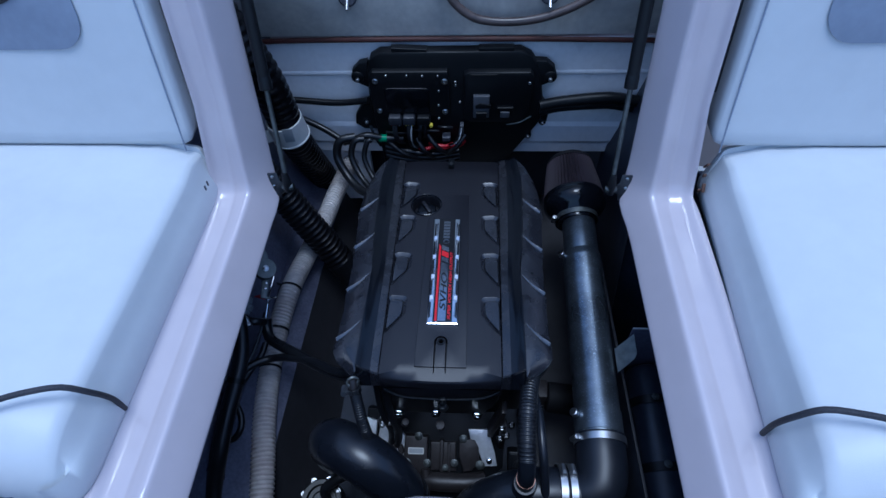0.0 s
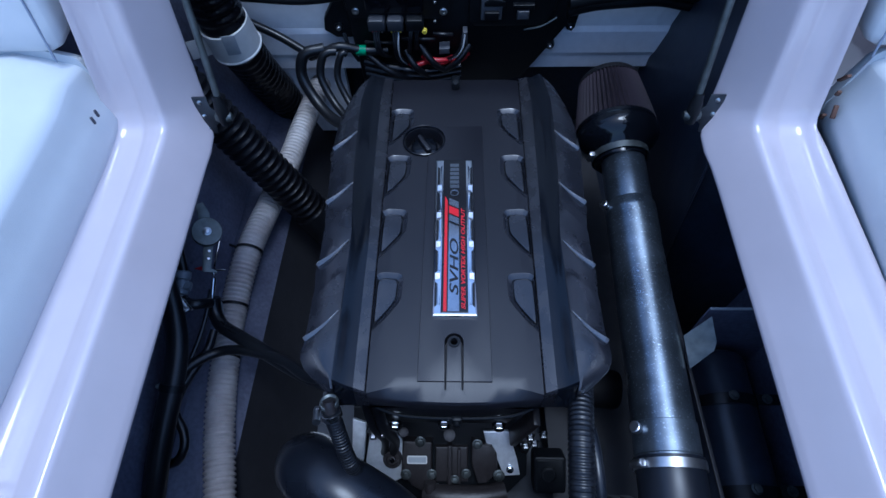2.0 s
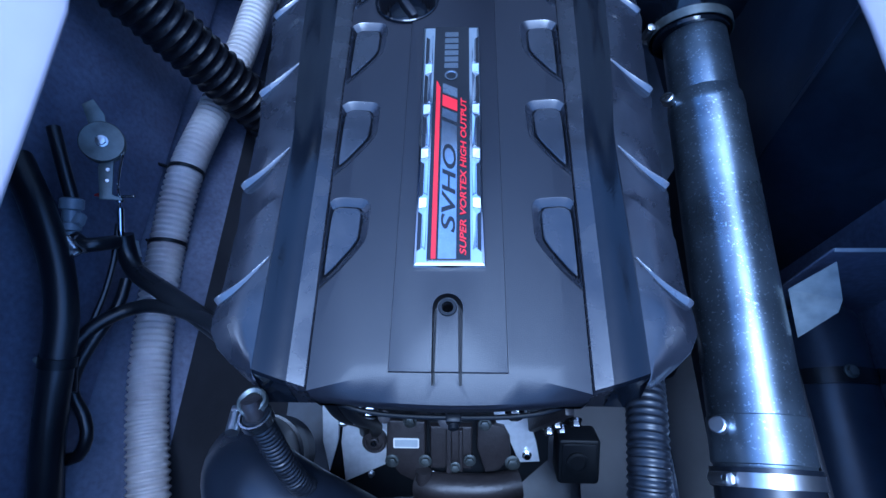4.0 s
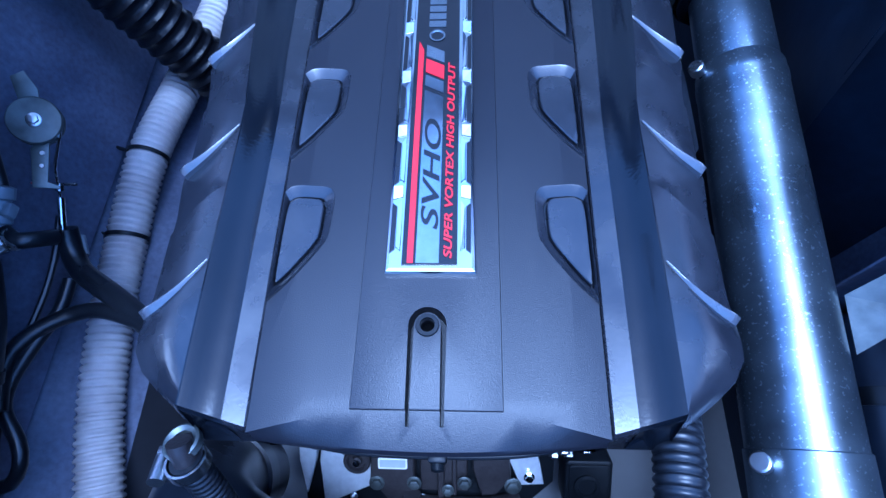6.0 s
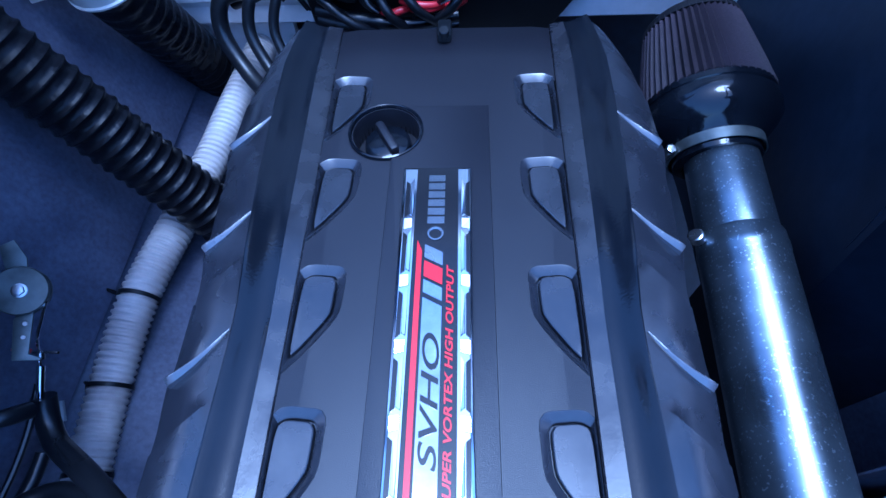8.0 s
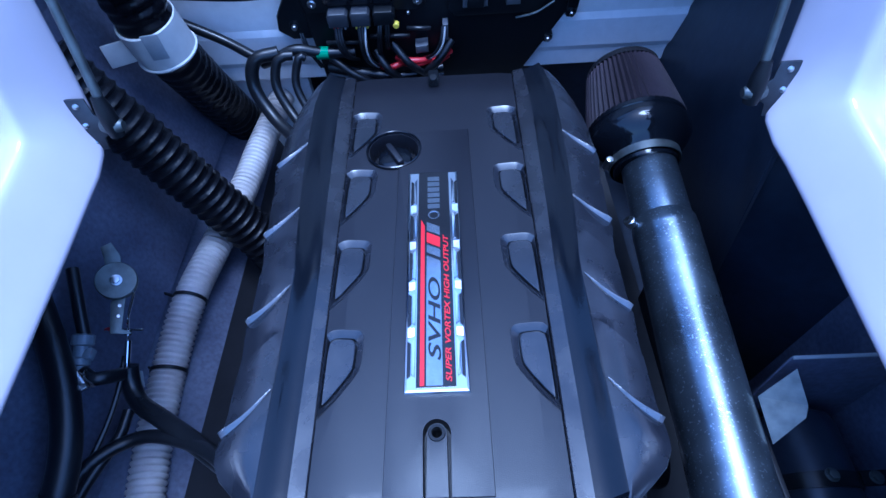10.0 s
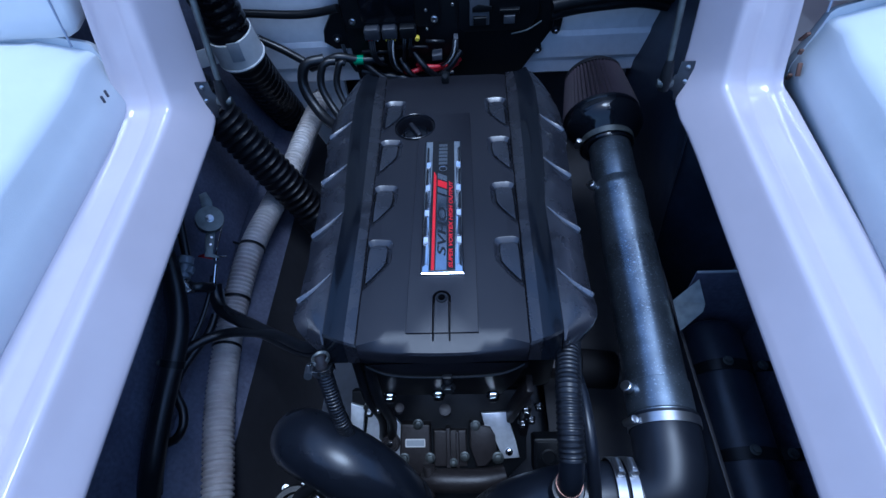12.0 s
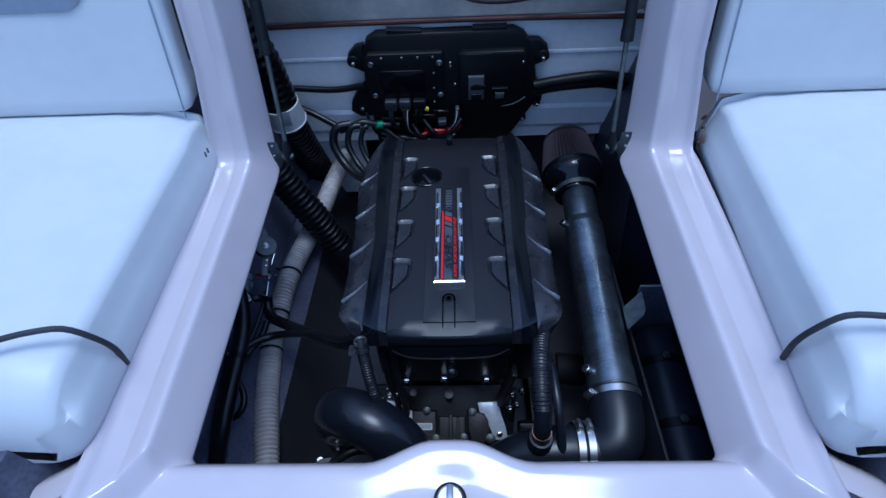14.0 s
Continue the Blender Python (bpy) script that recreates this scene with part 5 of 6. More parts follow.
valve = thing("water_fitting", (-0.475, 0.80, 0.47), "pale plastic water fitting with a steel clamp", "hose fitting")
part("body", to_mesh("body", *merge(lathe([(-0.026, 0.009), (-0.012, 0.009), (-0.010, 0.0125), (-0.002, 0.0125), (0.0, 0.0095), (0.014, 0.010), (0.016, 0.0135), (0.028, 0.0135), (0.030, 0.010)], (-0.474, 0.762, 0.570), (0.05, 0.9, 0.42), 20), box((-0.462, 0.764, 0.572), (0.012, 0.016, 0.012), 0.003))), FROSTED, valve, "pale frosted plastic body")
band_clamp(valve, (-0.455, 0.735, 0.562), (0.75, 0.45, 0.35), 0.0105, 0.007, (0.2, -0.4, 1))
part("stub", to_mesh("stub", *pipe([(-0.470, 0.745, 0.560), (-0.452, 0.734, 0.562), (-0.440, 0.738, 0.556), (-0.434, 0.752, 0.535)], 0.0090, 16)), RUBBER, valve)
part("stub", to_mesh("stub", *pipe([(-0.472, 0.785, 0.580), (-0.485, 0.825, 0.60), (-0.50, 0.87, 0.62)], 0.0080, 14)), RUBBER, valve)

# black lines
def line(name, pts, r, label, mat=None, group="black lines", cat="hose", ribs=0.0, depth=0.05):
    return single(name, to_mesh(name, *pipe(pts, r, 16, ribs=ribs, depth=depth)), mat or RUBBER, label, cat, group)


def fuel_hose(pts, r, clip_at, label):
    h = thing("fuel_hose", pts[len(pts) // 2], label, "hose", "black lines")
    part("hose", to_mesh("hose", *pipe(pts, r, 16)), RUBBER, h)
    a, b = V(*pts[clip_at]), V(*pts[clip_at + 1])
    c = part("clip", to_mesh("clip", *lathe([(-0.006, r), (-0.006, r + 0.002), (0.006, r + 0.002), (0.006, r)], a, b - a, 20, close=False)), PLASTIC, h, "black fixing clip")
    part("clip_screw", to_mesh("clip_screw", *lathe([(0, 0.004), (0.003, 0.004), (0.004, 0.002)], a + V(-r - 0.004, 0, 0.004), (0.6, -0.2, 0.8), 12)), STEEL_DULL, c)


fuel_hose([(-0.524, 0.819, 0.625), (-0.490, 0.762, 0.605), (-0.463, 0.701, 0.580), (-0.450, 0.646, 0.560), (-0.451, 0.595, 0.540), (-0.459, 0.547, 0.515), (-0.465, 0.501, 0.490), (-0.469, 0.456, 0.465), (-0.475, 0.406, 0.430), (-0.469, 0.339, 0.400)], 0.0175, 4, "black rubber hose lying along the hull side")
fuel_hose([(-0.538, 0.705, 0.580), (-0.556, 0.631, 0.530), (-0.559, 0.551, 0.500), (-0.563, 0.493, 0.470), (-0.564, 0.450, 0.450), (-0.564, 0.381, 0.410)], 0.0110, 2, "thinner black rubber hose lying along the hull side")
line("harness", [(-0.174, 0.589, 0.610), (-0.219, 0.597, 0.585), (-0.278, 0.639, 0.545), (-0.341, 0.667, 0.515), (-0.403, 0.681, 0.490), (-0.442, 0.662, 0.495), (-0.464, 0.633, 0.500), (-0.466, 0.603, 0.500), (-0.460, 0.568, 0.495)], 0.0090, "smooth black hose crossing to the hull side")
line("harness", [(-0.184, 0.585, 0.585), (-0.235, 0.611, 0.555), (-0.307, 0.656, 0.525), (-0.371, 0.696, 0.505), (-0.420, 0.726, 0.497), (-0.437, 0.751, 0.503), (-0.439, 0.771, 0.520)], 0.0125, "thick black taped wiring loom over the white hose", cat="wiring loom")
line("loop_wire", [(-0.433, 0.717, 0.495), (-0.437, 0.681, 0.490), (-0.453, 0.638, 0.490), (-0.463, 0.601, 0.490), (-0.463, 0.571, 0.485), (-0.445, 0.543, 0.475), (-0.441, 0.520, 0.465), (-0.452, 0.501, 0.455), (-0.475, 0.497, 0.450), (-0.494, 0.507, 0.440)], 0.0075, "black cable loop beside the hull", cat="cable")
single("tape_sleeve", to_mesh("tape_sleeve", *lathe([(-0.011, 0.0128), (-0.011, 0.0138), (0.012, 0.0138), (0.012, 0.0128)], (-0.440, 0.757, 0.498), (-0.25, 0.85, 0.35), 20, close=False)), LABEL_GREY, "pale grey tape sleeve round a cable", "sleeve")

# ribbed hoses at the engine front
breather = thing("breather_hose", (0.16, 0.45, 0.60), "black ribbed breather hose with a clamp at its lower end", "hose")
part("hose", to_mesh("hose", *pipe([(0.178, 0.570, 0.640), (0.170, 0.530, 0.655), (0.163, 0.480, 0.660), (0.160, 0.435, 0.650), (0.160, 0.405, 0.635)], 0.0165, 20, ribs=0.0062, depth=0.045)), RUBBER, breather)
part("fitting", to_mesh("fitting", *pipe([(0.160, 0.412, 0.640), (0.160, 0.392, 0.610), (0.160, 0.388, 0.565)], 0.0155, 20)), RUBBER_SMOOTH, breather)
part("ring", to_mesh("ring", *lathe([(-0.0015, 0.016), (-0.0015, 0.0172), (0.0015, 0.0172), (0.0015, 0.016)], (0.160, 0.391, 0.594), (0, -0.1, 1), 24, close=False)), COPPER, breather, "thin coppery ring")
part("cup", to_mesh("cup", *lathe([(-0.03, 0.022), (0.0, 0.022), (0.003, 0.020), (0.003, 0.016)], (0.160, 0.389, 0.575), (0, -0.1, 1), 24, close=False)), RUBBER_SMOOTH, breather, "black rubber cup")
line("drain_line", [(0.185, 0.560, 0.60), (0.190, 0.50, 0.615), (0.192, 0.45, 0.61), (0.196, 0.41, 0.58), (0.20, 0.375, 0.53), (0.20, 0.33, 0.45)], 0.0085, "thin black hose beside the breather hose", RUBBER_SMOOTH)
cool = thing("cooling_hose", (-0.155, 0.49, 0.60), "small spring-wrapped hose with a steel clamp fitting", "hose")
part("hose", to_mesh("hose", *pipe([(-0.158, 0.518, 0.672), (-0.153, 0.502, 0.640), (-0.146, 0.482, 0.605), (-0.138, 0.468, 0.565), (-0.135, 0.47, 0.50)], 0.0108, 18, ribs=0.0050, depth=0.05)), RUBBER, cool)
band_clamp(cool, (-0.158, 0.516, 0.668), (0.1, -0.4, -0.8), 0.0125, 0.009, (-1, 0, 0.3))
part("nipple", to_mesh("nipple", *pipe([(-0.160, 0.528, 0.683), (-0.159, 0.522, 0.677), (-0.157, 0.51, 0.660)], 0.0082, 14)), CAST_DARK, cool, "dark metal nipple")
part("flange", to_mesh("flange", *lathe([(-0.004, 0.009), (-0.004, 0.0125), (0.002, 0.0125), (0.003, 0.0110), (0.001, 0.008)], (-0.161, 0.528, 0.676), (-0.1, 0.3, 0.9), 24, close=False)), STEEL_DULL, cool, "dark dished flange")
single("oil_filter", to_mesh("oil_filter", *lathe([(0, 0.030), (0.004, 0.036), (0.01, 0.037), (0.065, 0.037), (0.072, 0.034), (0.074, 0.02)], (0.245, 0.670, 0.358), (1, -0.1, -0.05), 36)), MATTE, "matt black oil filter can beside the engine", "oil filter")
part("mount", to_mesh("mount", *box((0.20, 0.68, 0.358), (0.10, 0.05, 0.05), 0.008)), CAST_DARK, engine)

# ---- right-hand side: bracket plate and strapped canister ----
br = thing("mount_bracket", (0.42, 0.68, 0.42), "grey folded metal bracket beside the intake pipe", "bracket")
tab = [V(0.403, 0.690, 0.612), V(0.4045, 0.652, 0.600), V(0.399, 0.640, 0.596), V(0.366, 0.620, 0.572), V(0.366, 0.672, 0.580)]
tn = V(0.4, 0.3, -0.85).normalized() * 0.003
part("tab", to_mesh("tab", tab + [q + tn for q in tab], [tuple(range(5)), tuple(range(5, 10))] + [(i, (i + 1) % 5, (i + 1) % 5 + 5, i + 5) for i in range(5)], 0), STEEL_DULL, br, "dull grey bent tab")
part("plate", to_mesh("plate", *box((0.478, 0.704, 0.46), (0.15, 0.003, 0.305), 0.001)), HULL, br, "dark upright plate")
part("plate_edge", to_mesh("plate_edge", *box((0.478, 0.7025, 0.6135), (0.15, 0.0045, 0.003), 0.001)), LABEL_GREY, br, "thin pale grey strip along the upper edge")
can = thing("canister", (0.46, 0.48, 0.40), "black canister lying along the hull, held by two bolted straps", "canister")
C0, C1 = V(0.452, 0.26, 0.432), V(0.462, 0.692, 0.462)
CA = (C1 - C0).normalized()
part("body", to_mesh("body", *lathe([(0, 0.030), (0.008, 0.044), (0.018, 0.049), (0.412, 0.049), (0.424, 0.044), (0.432, 0.030)], C0, CA, 40)), HULL_BLACK, can, "dark satin cylinder")
for y in (0.463, 0.602):
    c = C0 + CA * ((y - C0.y) / CA.y)
    st = part("strap", to_mesh("strap", *merge(lathe([(-0.009, 0.0492), (-0.009, 0.0515), (0.009, 0.0515), (0.009, 0.0492)], c, CA, 40, close=False), box(c + V(0.062, 0, 0.030), (0.040, 0.018, 0.004), 0.001))), PLASTIC, can, "black strap")
    for dx, dz in ((-0.004, 0.0515), (0.058, 0.033)):
        bolt(st, c + V(dx, 0, dz), (0, 0, 1), 0.006, 0.006, STEEL_DULL, "strap_bolt")
line("bilge_line", [(0.53, 0.44, 0.42), (0.50, 0.40, 0.40), (0.485, 0.34, 0.37), (0.49, 0.26, 0.33)], 0.012, "black hose low on the hull side")

# ---- control unit on the rear bulkhead ----
ecu = thing("control_unit", (0, 1.40, 0.70), "black control unit box with connectors and wiring on the bulkhead", "control unit")
EN = V(0, -0.995, -0.1).normalized()
EU, EW = V(1, 0, 0), V(0, -0.1, 0.995).normalized()
EO = V(-0.005, 1.388, 0.763)
EF = (EU, EW, EN)
at = lambda x, y, h=0.0: EO + EU * x + EW * y + EN * h
plate = lambda name, poly, h0, h, mat, bevel=0.003, parent=None, label="": part(name, to_mesh(name, *prism(poly, at(0, 0, h0), EN, h, bevel, frame3=EF), 30), mat, parent or ecu, label)
shape = [(-0.235, 0.03), (-0.231, 0.080), (-0.218, 0.112), (-0.190, 0.129), (0.185, 0.131), (0.215, 0.116), (0.236, 0.085), (0.250, 0.03), (0.256, 0.0), (0.262, -0.04), (0.262, -0.10), (0.225, -0.165), (0.175, -0.25), (0.12, -0.275), (-0.225, -0.275), (-0.232, -0.14), (-0.240, -0.03)]
case = plate("case", shape, -0.028, 0.030, PLASTIC, 0.008, label="black moulded case")
for poly in ([(-0.158, 0.120), (-0.063, 0.120), (-0.063, 0.135), (-0.158, 0.140)], [(0.075, 0.120), (0.167, 0.120), (0.167, 0.139), (0.075, 0.138)]):
    plate("top_tab", poly, -0.022, 0.020, PLASTIC, 0.002)
plate("ear_web", [(-0.228, 0.098), (-0.252, 0.092), (-0.274, 0.070), (-0.278, 0.046), (-0.262, 0.028), (-0.232, 0.012)], -0.026, 0.022, PLASTIC, 0.004)
plate("ear_web", [(0.226, 0.098), (0.258, 0.096), (0.282, 0.074), (0.288, 0.046), (0.270, 0.028), (0.240, 0.012)], -0.026, 0.022, PLASTIC, 0.004)
plate("side_lobe", [(-0.235, -0.020), (-0.265, -0.045), (-0.290, -0.085), (-0.295, -0.115), (-0.27, -0.135), (-0.23, -0.135)], -0.024, 0.020, PLASTIC, 0.004)
plate("side_lobe", [(0.255, -0.020), (0.272, -0.045), (0.283, -0.075), (0.280, -0.110), (0.262, -0.120), (0.25, -0.10)], -0.024, 0.020, PLASTIC, 0.004)
for x, y, top in ((-0.262, 0.050, 0.035), (0.272, 0.048, 0.036), (-0.259, -0.103, 0.0), (0.268, -0.107, 0.0), (0.229, -0.159, 0.0)):
    r = 0.016 if top else 0.010
    e = plate("ear", rounded(2.2 * r, 2.2 * r, r, 5, x, y), -0.024, 0.024, PLASTIC, 0.004)
    if top:
        part("grommet", to_mesh("grommet", *lathe([(-0.02, 0.012), (0.0, 0.012), (0.005, 0.010), (0.005, 0.002)], at(x * 0.95, y + top * 0.75, -0.010), EN, 24)), PLASTIC, e, "dark rubber grommet")
    part("ear_bolt", to_mesh("ear_bolt", *lathe([(0, 0.0055), (0.006, 0.0055), (0.008, 0.004), (0.008, 0.001)], at(x, y - 0.004 * bool(top), 0.0), EN, 14)), STEEL, e)
# left module with its smooth cover plate, right module
mod = plate("module", [(-0.228, 0.066), (-0.215, 0.082), (-0.01, 0.082), (-0.005, 0.070), (-0.005, -0.062), (-0.025, -0.070), (-0.222, -0.066), (-0.230, -0.05)], 0.0, 0.020, PLASTIC, 0.004)
plate("cover_plate", [(-0.188, 0.027), (-0.182, 0.033), (-0.068, 0.033), (-0.062, 0.027), (-0.062, -0.045), (-0.068, -0.050), (-0.182, -0.050), (-0.188, -0.045)], 0.019, 0.006, COVER_GLOSS, 0.002, mod, "smooth satin cover plate")
plate("module", [(0.036, 0.072), (0.050, 0.080), (0.215, 0.080), (0.225, 0.068), (0.222, -0.050), (0.20, -0.088), (0.050, -0.088), (0.036, -0.075)], 0.0, 0.022, PLASTIC, 0.005)
plate("rib", [(0.055, 0.073), (0.125, 0.073), (0.125, 0.076), (0.055, 0.076)], 0.020, 0.005, PLASTIC, 0.001)
for x, y, r, m in ((-0.210, 0.053, 0.0085, STEEL), (-0.018, 0.052, 0.0090, STEEL), (-0.210, -0.047, 0.0080, STEEL), (-0.019, -0.050, 0.0085, STEEL), (-0.178, 0.071, 0.0035, STEEL), (-0.121, 0.071, 0.0035, STEEL), (-0.078, 0.070, 0.0035, STEEL),
                   (-0.036, 0.070, 0.0035, STEEL), (-0.035, 0.021, 0.0035, STEEL), (-0.037, -0.027, 0.0035, STEEL), (-0.038, -0.074, 0.0035, STEEL), (0.012, 0.050, 0.004, STEEL), (0.012, 0.040, 0.004, STEEL), (0.215, 0.046, 0.0045, STEEL), (0.024, -0.016, 0.0035, STEEL)):
    part("screw", to_mesh("screw", *lathe([(0, r), (0.003, r), (0.0045, r * 0.75), (0.0045, r * 0.3), (0.003, r * 0.2)], at(x, y, 0.019), EN, 14)), m, ecu)
# relay holder: a pale frame round a dark plug
rel = plate("relay_holder", [(0.062, -0.064), (0.107, -0.064), (0.107, 0.011), (0.062, 0.011)], 0.018, 0.014, CONNECTOR, 0.002, label="pale relay holder")
plate("relay_slot", [(0.068, -0.030), (0.112, -0.030), (0.112, -0.018), (0.082, -0.012), (0.068, -0.020)], 0.030, 0.004, PLASTIC, 0.001, rel)
plate("relay_plug", [(0.070, -0.060), (0.100, -0.060), (0.100, -0.040), (0.070, -0.040)], 0.030, 0.010, PLASTIC, 0.002, rel)
r2 = plate("relay_base", [(0.130, -0.040), (0.175, -0.040), (0.175, -0.028), (0.130, -0.028)], 0.020, 0.012, PLASTIC, 0.002)
plate("relay_cap", [(0.140, -0.062), (0.165, -0.062), (0.165, -0.042), (0.140, -0.042)], 0.020, 0.014, CONNECTOR, 0.002, r2, "pale relay cap")
# plug connectors with coloured pins and bundled leads
for x, w, m, pins in ((-0.166, 0.038, SMOKE, (RED_WIRE, RED_WIRE, BROWN_HOSE, LABEL_GREY)), (-0.125, 0.036, SMOKE, (YELLOW, YELLOW, YELLOW, YELLOW)), (-0.082, 0.040, PLASTIC, (BROWN_HOSE, SCUFF, SCUFF))):
    cn = plate("connector", [(x - w / 2, -0.062), (x - w / 2 + 0.004, -0.056), (x + w / 2 - 0.004, -0.056), (x + w / 2, -0.062), (x + w / 2 - 0.001, -0.084), (x - w / 2 + 0.001, -0.084)], 0.018, 0.024, m, 0.003, label="translucent grey plug connector" if m is SMOKE else "")
    for k, pm in enumerate(pins):
        px = x + (k - (len(pins) - 1) / 2) * 0.0068
        part("pin", to_mesh("pin", *pipe([at(px, -0.080, 0.036), at(px, -0.091, 0.034)], 0.0022, 8, smooth_line=False)), pm, cn)
part("plug", to_mesh("plug", *lathe([(0, 0.0058), (0.008, 0.0058), (0.010, 0.0045), (0.010, 0.001)], at(-0.061, -0.085, 0.034), EN, 14)), YELLOW, ecu, "small yellow plug")
plate("clip", [(0.022, -0.130), (0.034, -0.130), (0.034, -0.096), (0.024, -0.096)], 0.010, 0.020, CONNECTOR, 0.002)
plate("relay", [(-0.030, -0.152), (-0.006, -0.150), (-0.006, -0.134), (-0.030, -0.136)], 0.012, 0.024, CONNECTOR, 0.002, label="small pale relay")
for y, x0, x1 in ((-0.106, -0.042, 0.0), (-0.119, -0.115, -0.04), (-0.128, -0.20, -0.13)):
    part("lead", to_mesh("lead", *pipe([at(x0, y, 0.020), at((x0 + x1) / 2, y + 0.004, 0.028), at(x1, y - 0.003, 0.020)], 0.0042, 10)), RUBBER, ecu)


def lead(pts, r, mat, n=1, label=""):
    """A bundle of n leads side by side."""
    for k in range(n):
        o = (k - (n - 1) / 2) * 1.7 * r
        part("wire", to_mesh("wire", *pipe([at(x + o, y, h) for x, y, h in pts], r, 8)), mat, ecu, label)


lead([(-0.170, -0.088, 0.034), (-0.168, -0.112, 0.050), (-0.160, -0.140, 0.048), (-0.148, -0.162, 0.030)], 0.0028, RUBBER, 3)
lead([(-0.126, -0.088, 0.034), (-0.125, -0.115, 0.050), (-0.122, -0.150, 0.048), (-0.112, -0.180, 0.030)], 0.0030, RUBBER, 3)
lead([(-0.119, -0.088, 0.036), (-0.121, -0.118, 0.054), (-0.118, -0.150, 0.052), (-0.108, -0.182, 0.032)], 0.0019, LABEL_GREY)
lead([(-0.092, -0.086, 0.036), (-0.094, -0.105, 0.044), (-0.100, -0.148, 0.034)], 0.0026, RUBBER, 2)
lead([(-0.078, -0.086, 0.036), (-0.080, -0.110, 0.044), (-0.083, -0.138, 0.034)], 0.0026, PLASTIC, 2)
lead([(0.026, -0.098, 0.032), (0.022, -0.118, 0.048), (0.010, -0.142, 0.048), (-0.008, -0.164, 0.034)], 0.0026, RUBBER, 2)
lead([(0.028, -0.098, 0.034), (0.024, -0.118, 0.052), (0.012, -0.142, 0.052), (-0.006, -0.166, 0.036)], 0.0018, LABEL_GREY)
lead([(-0.247, -0.110, 0.012), (-0.242, -0.130, 0.020), (-0.236, -0.155, 0.018), (-0.225, -0.190, 0.012)], 0.0026, RUBBER, 2)
lead([(0.160, -0.094, 0.024), (0.195, -0.082, 0.030), (0.228, -0.066, 0.022)], 0.0022, STEEL_DULL)
for i, (x0, x1, y0, y1) in enumerate(((-0.105, -0.055, -0.186, -0.180), (-0.070, 0.000, -0.170, -0.172), (-0.062, -0.005, -0.180, -0.178), (0.000, 0.036, -0.176, -0.160), (-0.004, 0.030, -0.184, -0.170))):
    part("red_wire", to_mesh("red_wire", *pipe([at(x0, y0, 0.020), at(x0 * 0.7 + x1 * 0.3, y0 + 0.004, 0.036), at(x0 * 0.3 + x1 * 0.7, y1 + 0.004, 0.036), at(x1, y1, 0.022)], 0.0062, 12)), RED_WIRE, ecu, "red battery wire")
for x, y, dx in ((-0.045, -0.165, 0.03), (0.01, -0.165, -0.03), (-0.085, -0.18, 0.025), (-0.15, -0.19, 0.05)):
    part("loom", to_mesh("loom", *pipe([at(x - dx, y + 0.03, 0.022), at(x, y, 0.046), at(x + dx, y - 0.035, 0.034)], 0.0075, 12)), RUBBER, ecu)
for i in range(3):
    part("loom", to_mesh("loom", *pipe([at(0.02, -0.20 - 0.016 * i, 0.020), at(-0.06, -0.205 - 0.016 * i, 0.032), at(-0.14, -0.195 - 0.018 * i, 0.030), at(-0.21, -0.185 - 0.018 * i, 0.018)], 0.010, 12)), RUBBER, ecu)
part("green_tape", to_mesh("green_tape", *lathe([(-0.012, 0.0105), (-0.012, 0.0118), (0.012, 0.0118), (0.012, 0.0105)], at(-0.212, -0.146, 0.026), EU, 18, close=False)), GREEN, ecu, "bright green tape mark")
part("arm", to_mesh("arm", *pipe([at(-0.335, -0.160, 0.030), at(-0.30, -0.145, 0.034), at(-0.26, -0.132, 0.030), at(-0.21, -0.146, 0.026), at(-0.15, -0.15, 0.022)], 0.0105, 14)), RUBBER, ecu)

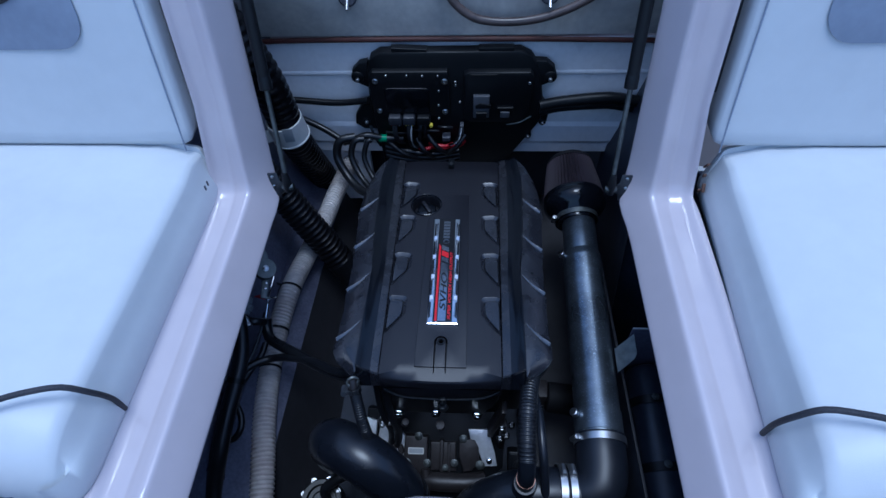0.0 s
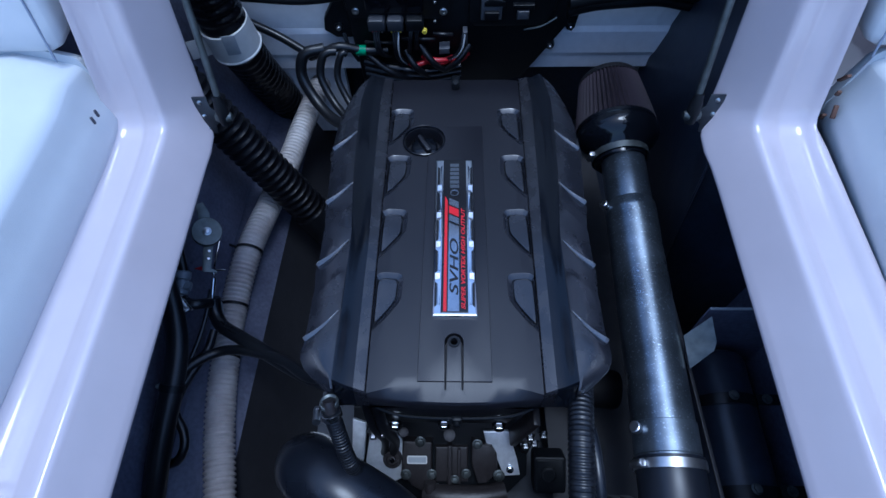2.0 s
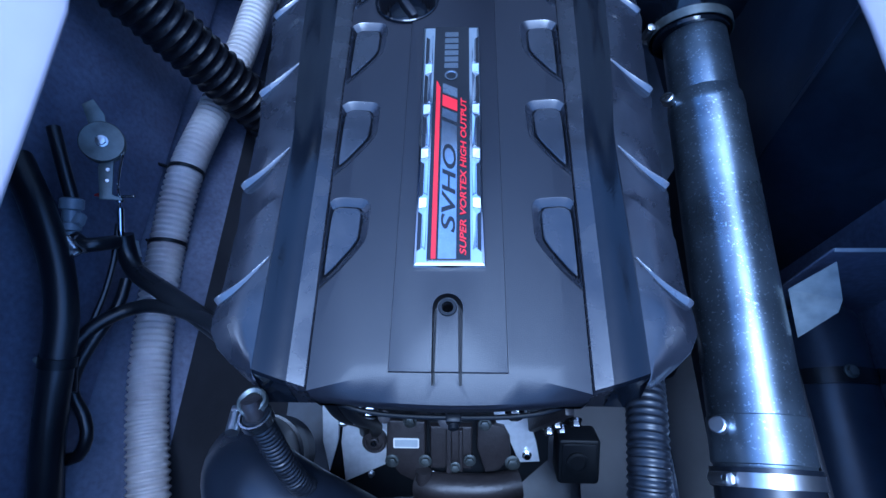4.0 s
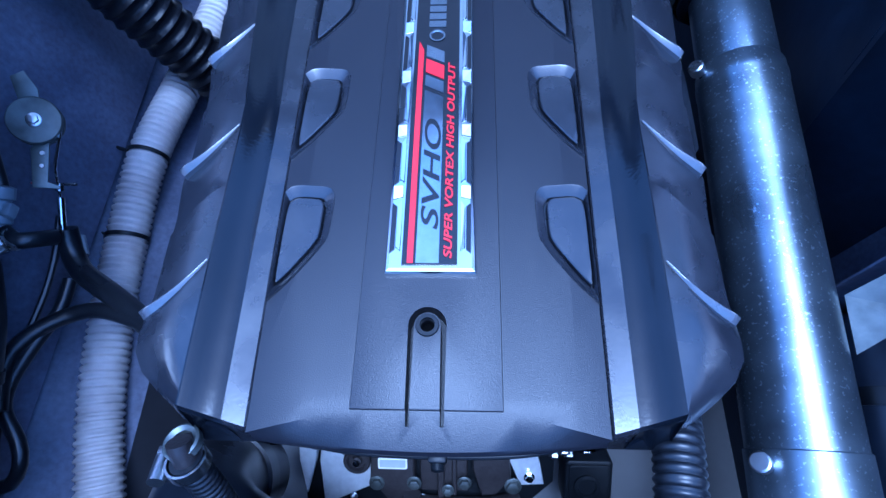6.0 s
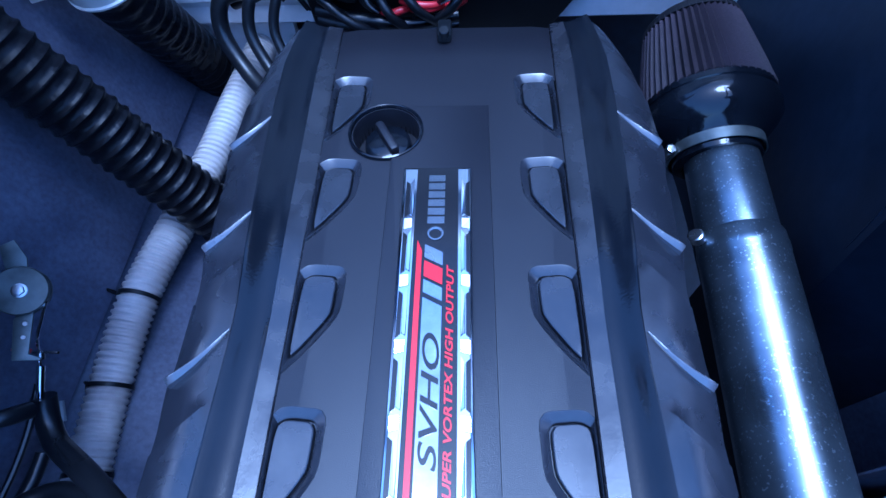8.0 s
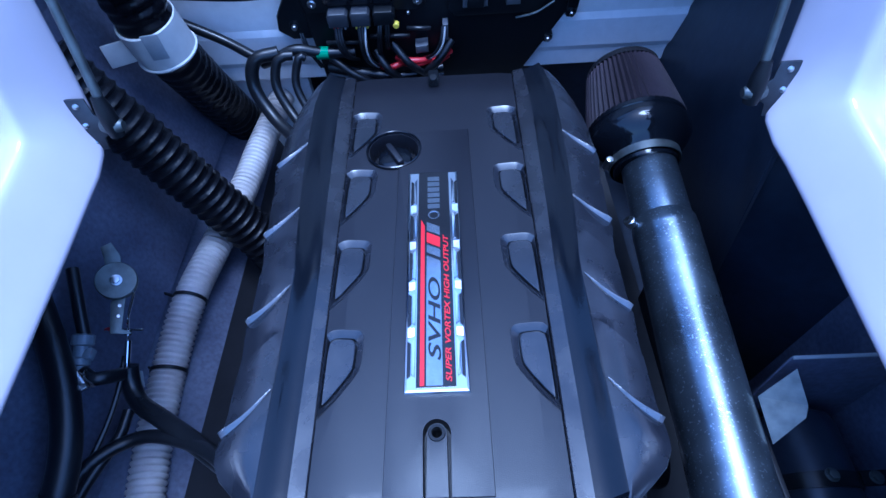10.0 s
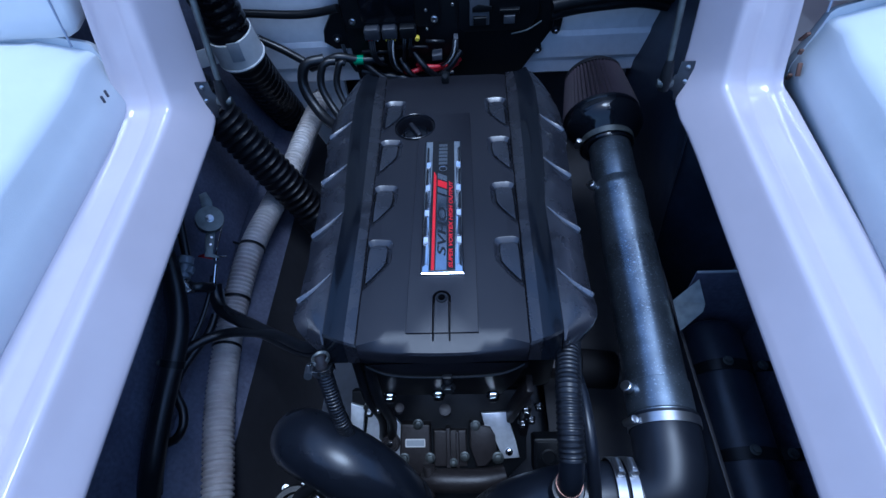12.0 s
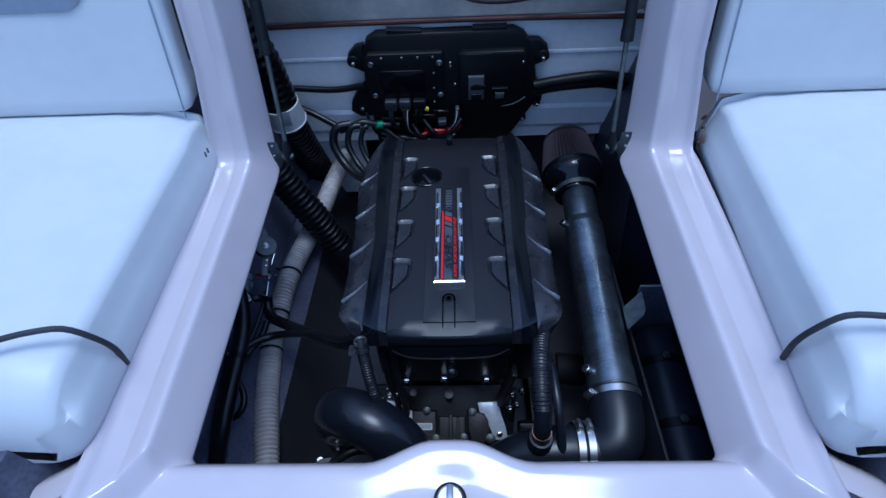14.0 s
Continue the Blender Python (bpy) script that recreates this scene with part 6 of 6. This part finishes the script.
# looms and hoses on the bulkhead
line("bulkhead_harness", [(-0.60, 1.400, 0.742), (-0.47, 1.402, 0.732), (-0.36, 1.400, 0.724), (-0.30, 1.396, 0.728), (-0.245, 1.385, 0.742)], 0.0095, "thin dark hose across the white bulkhead", PLASTIC, cat="hose")
line("bulkhead_harness", [(0.245, 1.385, 0.722), (0.31, 1.396, 0.728), (0.40, 1.397, 0.738), (0.46, 1.398, 0.738), (0.56, 1.40, 0.72)], 0.0165, "thick black loom across the white bulkhead", PLASTIC, cat="wiring loom")
line("bulkhead_harness", [(0.245, 1.388, 0.700), (0.31, 1.402, 0.706), (0.40, 1.403, 0.713), (0.46, 1.404, 0.712), (0.56, 1.405, 0.69)], 0.0125, "black loom across the white bulkhead", PLASTIC, cat="wiring loom")
line("battery_cable", [(-0.53, 1.385, 0.72), (-0.458, 1.388, 0.678), (-0.40, 1.38, 0.650), (-0.345, 1.357, 0.628)], 0.0095, "black cable running down to the loom junction", cat="cable")
for k, (dx, r) in enumerate(((0.0, 0.0130), (0.045, 0.0095), (0.085, 0.0080))):
    line("loom_arch", [(-0.300 + 0.6 * dx, 1.365 - 0.1 * dx, 0.628 - 0.1 * dx), (-0.345 + dx, 1.352, 0.622), (-0.358 + 0.98 * dx, 1.335, 0.575), (-0.328 + 0.9 * dx, 1.30, 0.53), (-0.285 + 0.8 * dx, 1.255, 0.515), (-0.235 + 0.5 * dx, 1.21, 0.53)], r, "black loom arching from the control unit to the engine", cat="wiring loom")
line("upper_hose", [(-0.03, 1.385, 1.10), (-0.012, 1.383, 1.045), (0.015, 1.380, 1.008), (0.058, 1.377, 0.980), (0.115, 1.375, 0.970), (0.185, 1.375, 0.972), (0.253, 1.377, 0.986), (0.331, 1.382, 1.019), (0.40, 1.39, 1.07)], 0.0105, "brown clear hose hanging across the cream moulding", BROWN_HOSE)
for x in (-0.262, 0.242):
    dr = thing("drain_fitting", (x, 1.40, 1.03), "dark round drain fitting with a bolt end", "fitting", "drain fittings")
    part("disc", to_mesh("disc", *lathe([(0, 0.024), (0.006, 0.024), (0.009, 0.020), (0.009, 0.002)], (x, 1.402, 1.026), (0, -1, 0.2), 28)), SCUFF, dr)
    part("stud", to_mesh("stud", *pipe([(x, 1.395, 1.022), (x, 1.37, 1.005)], 0.0045, 10, smooth_line=False)), STEEL, dr)
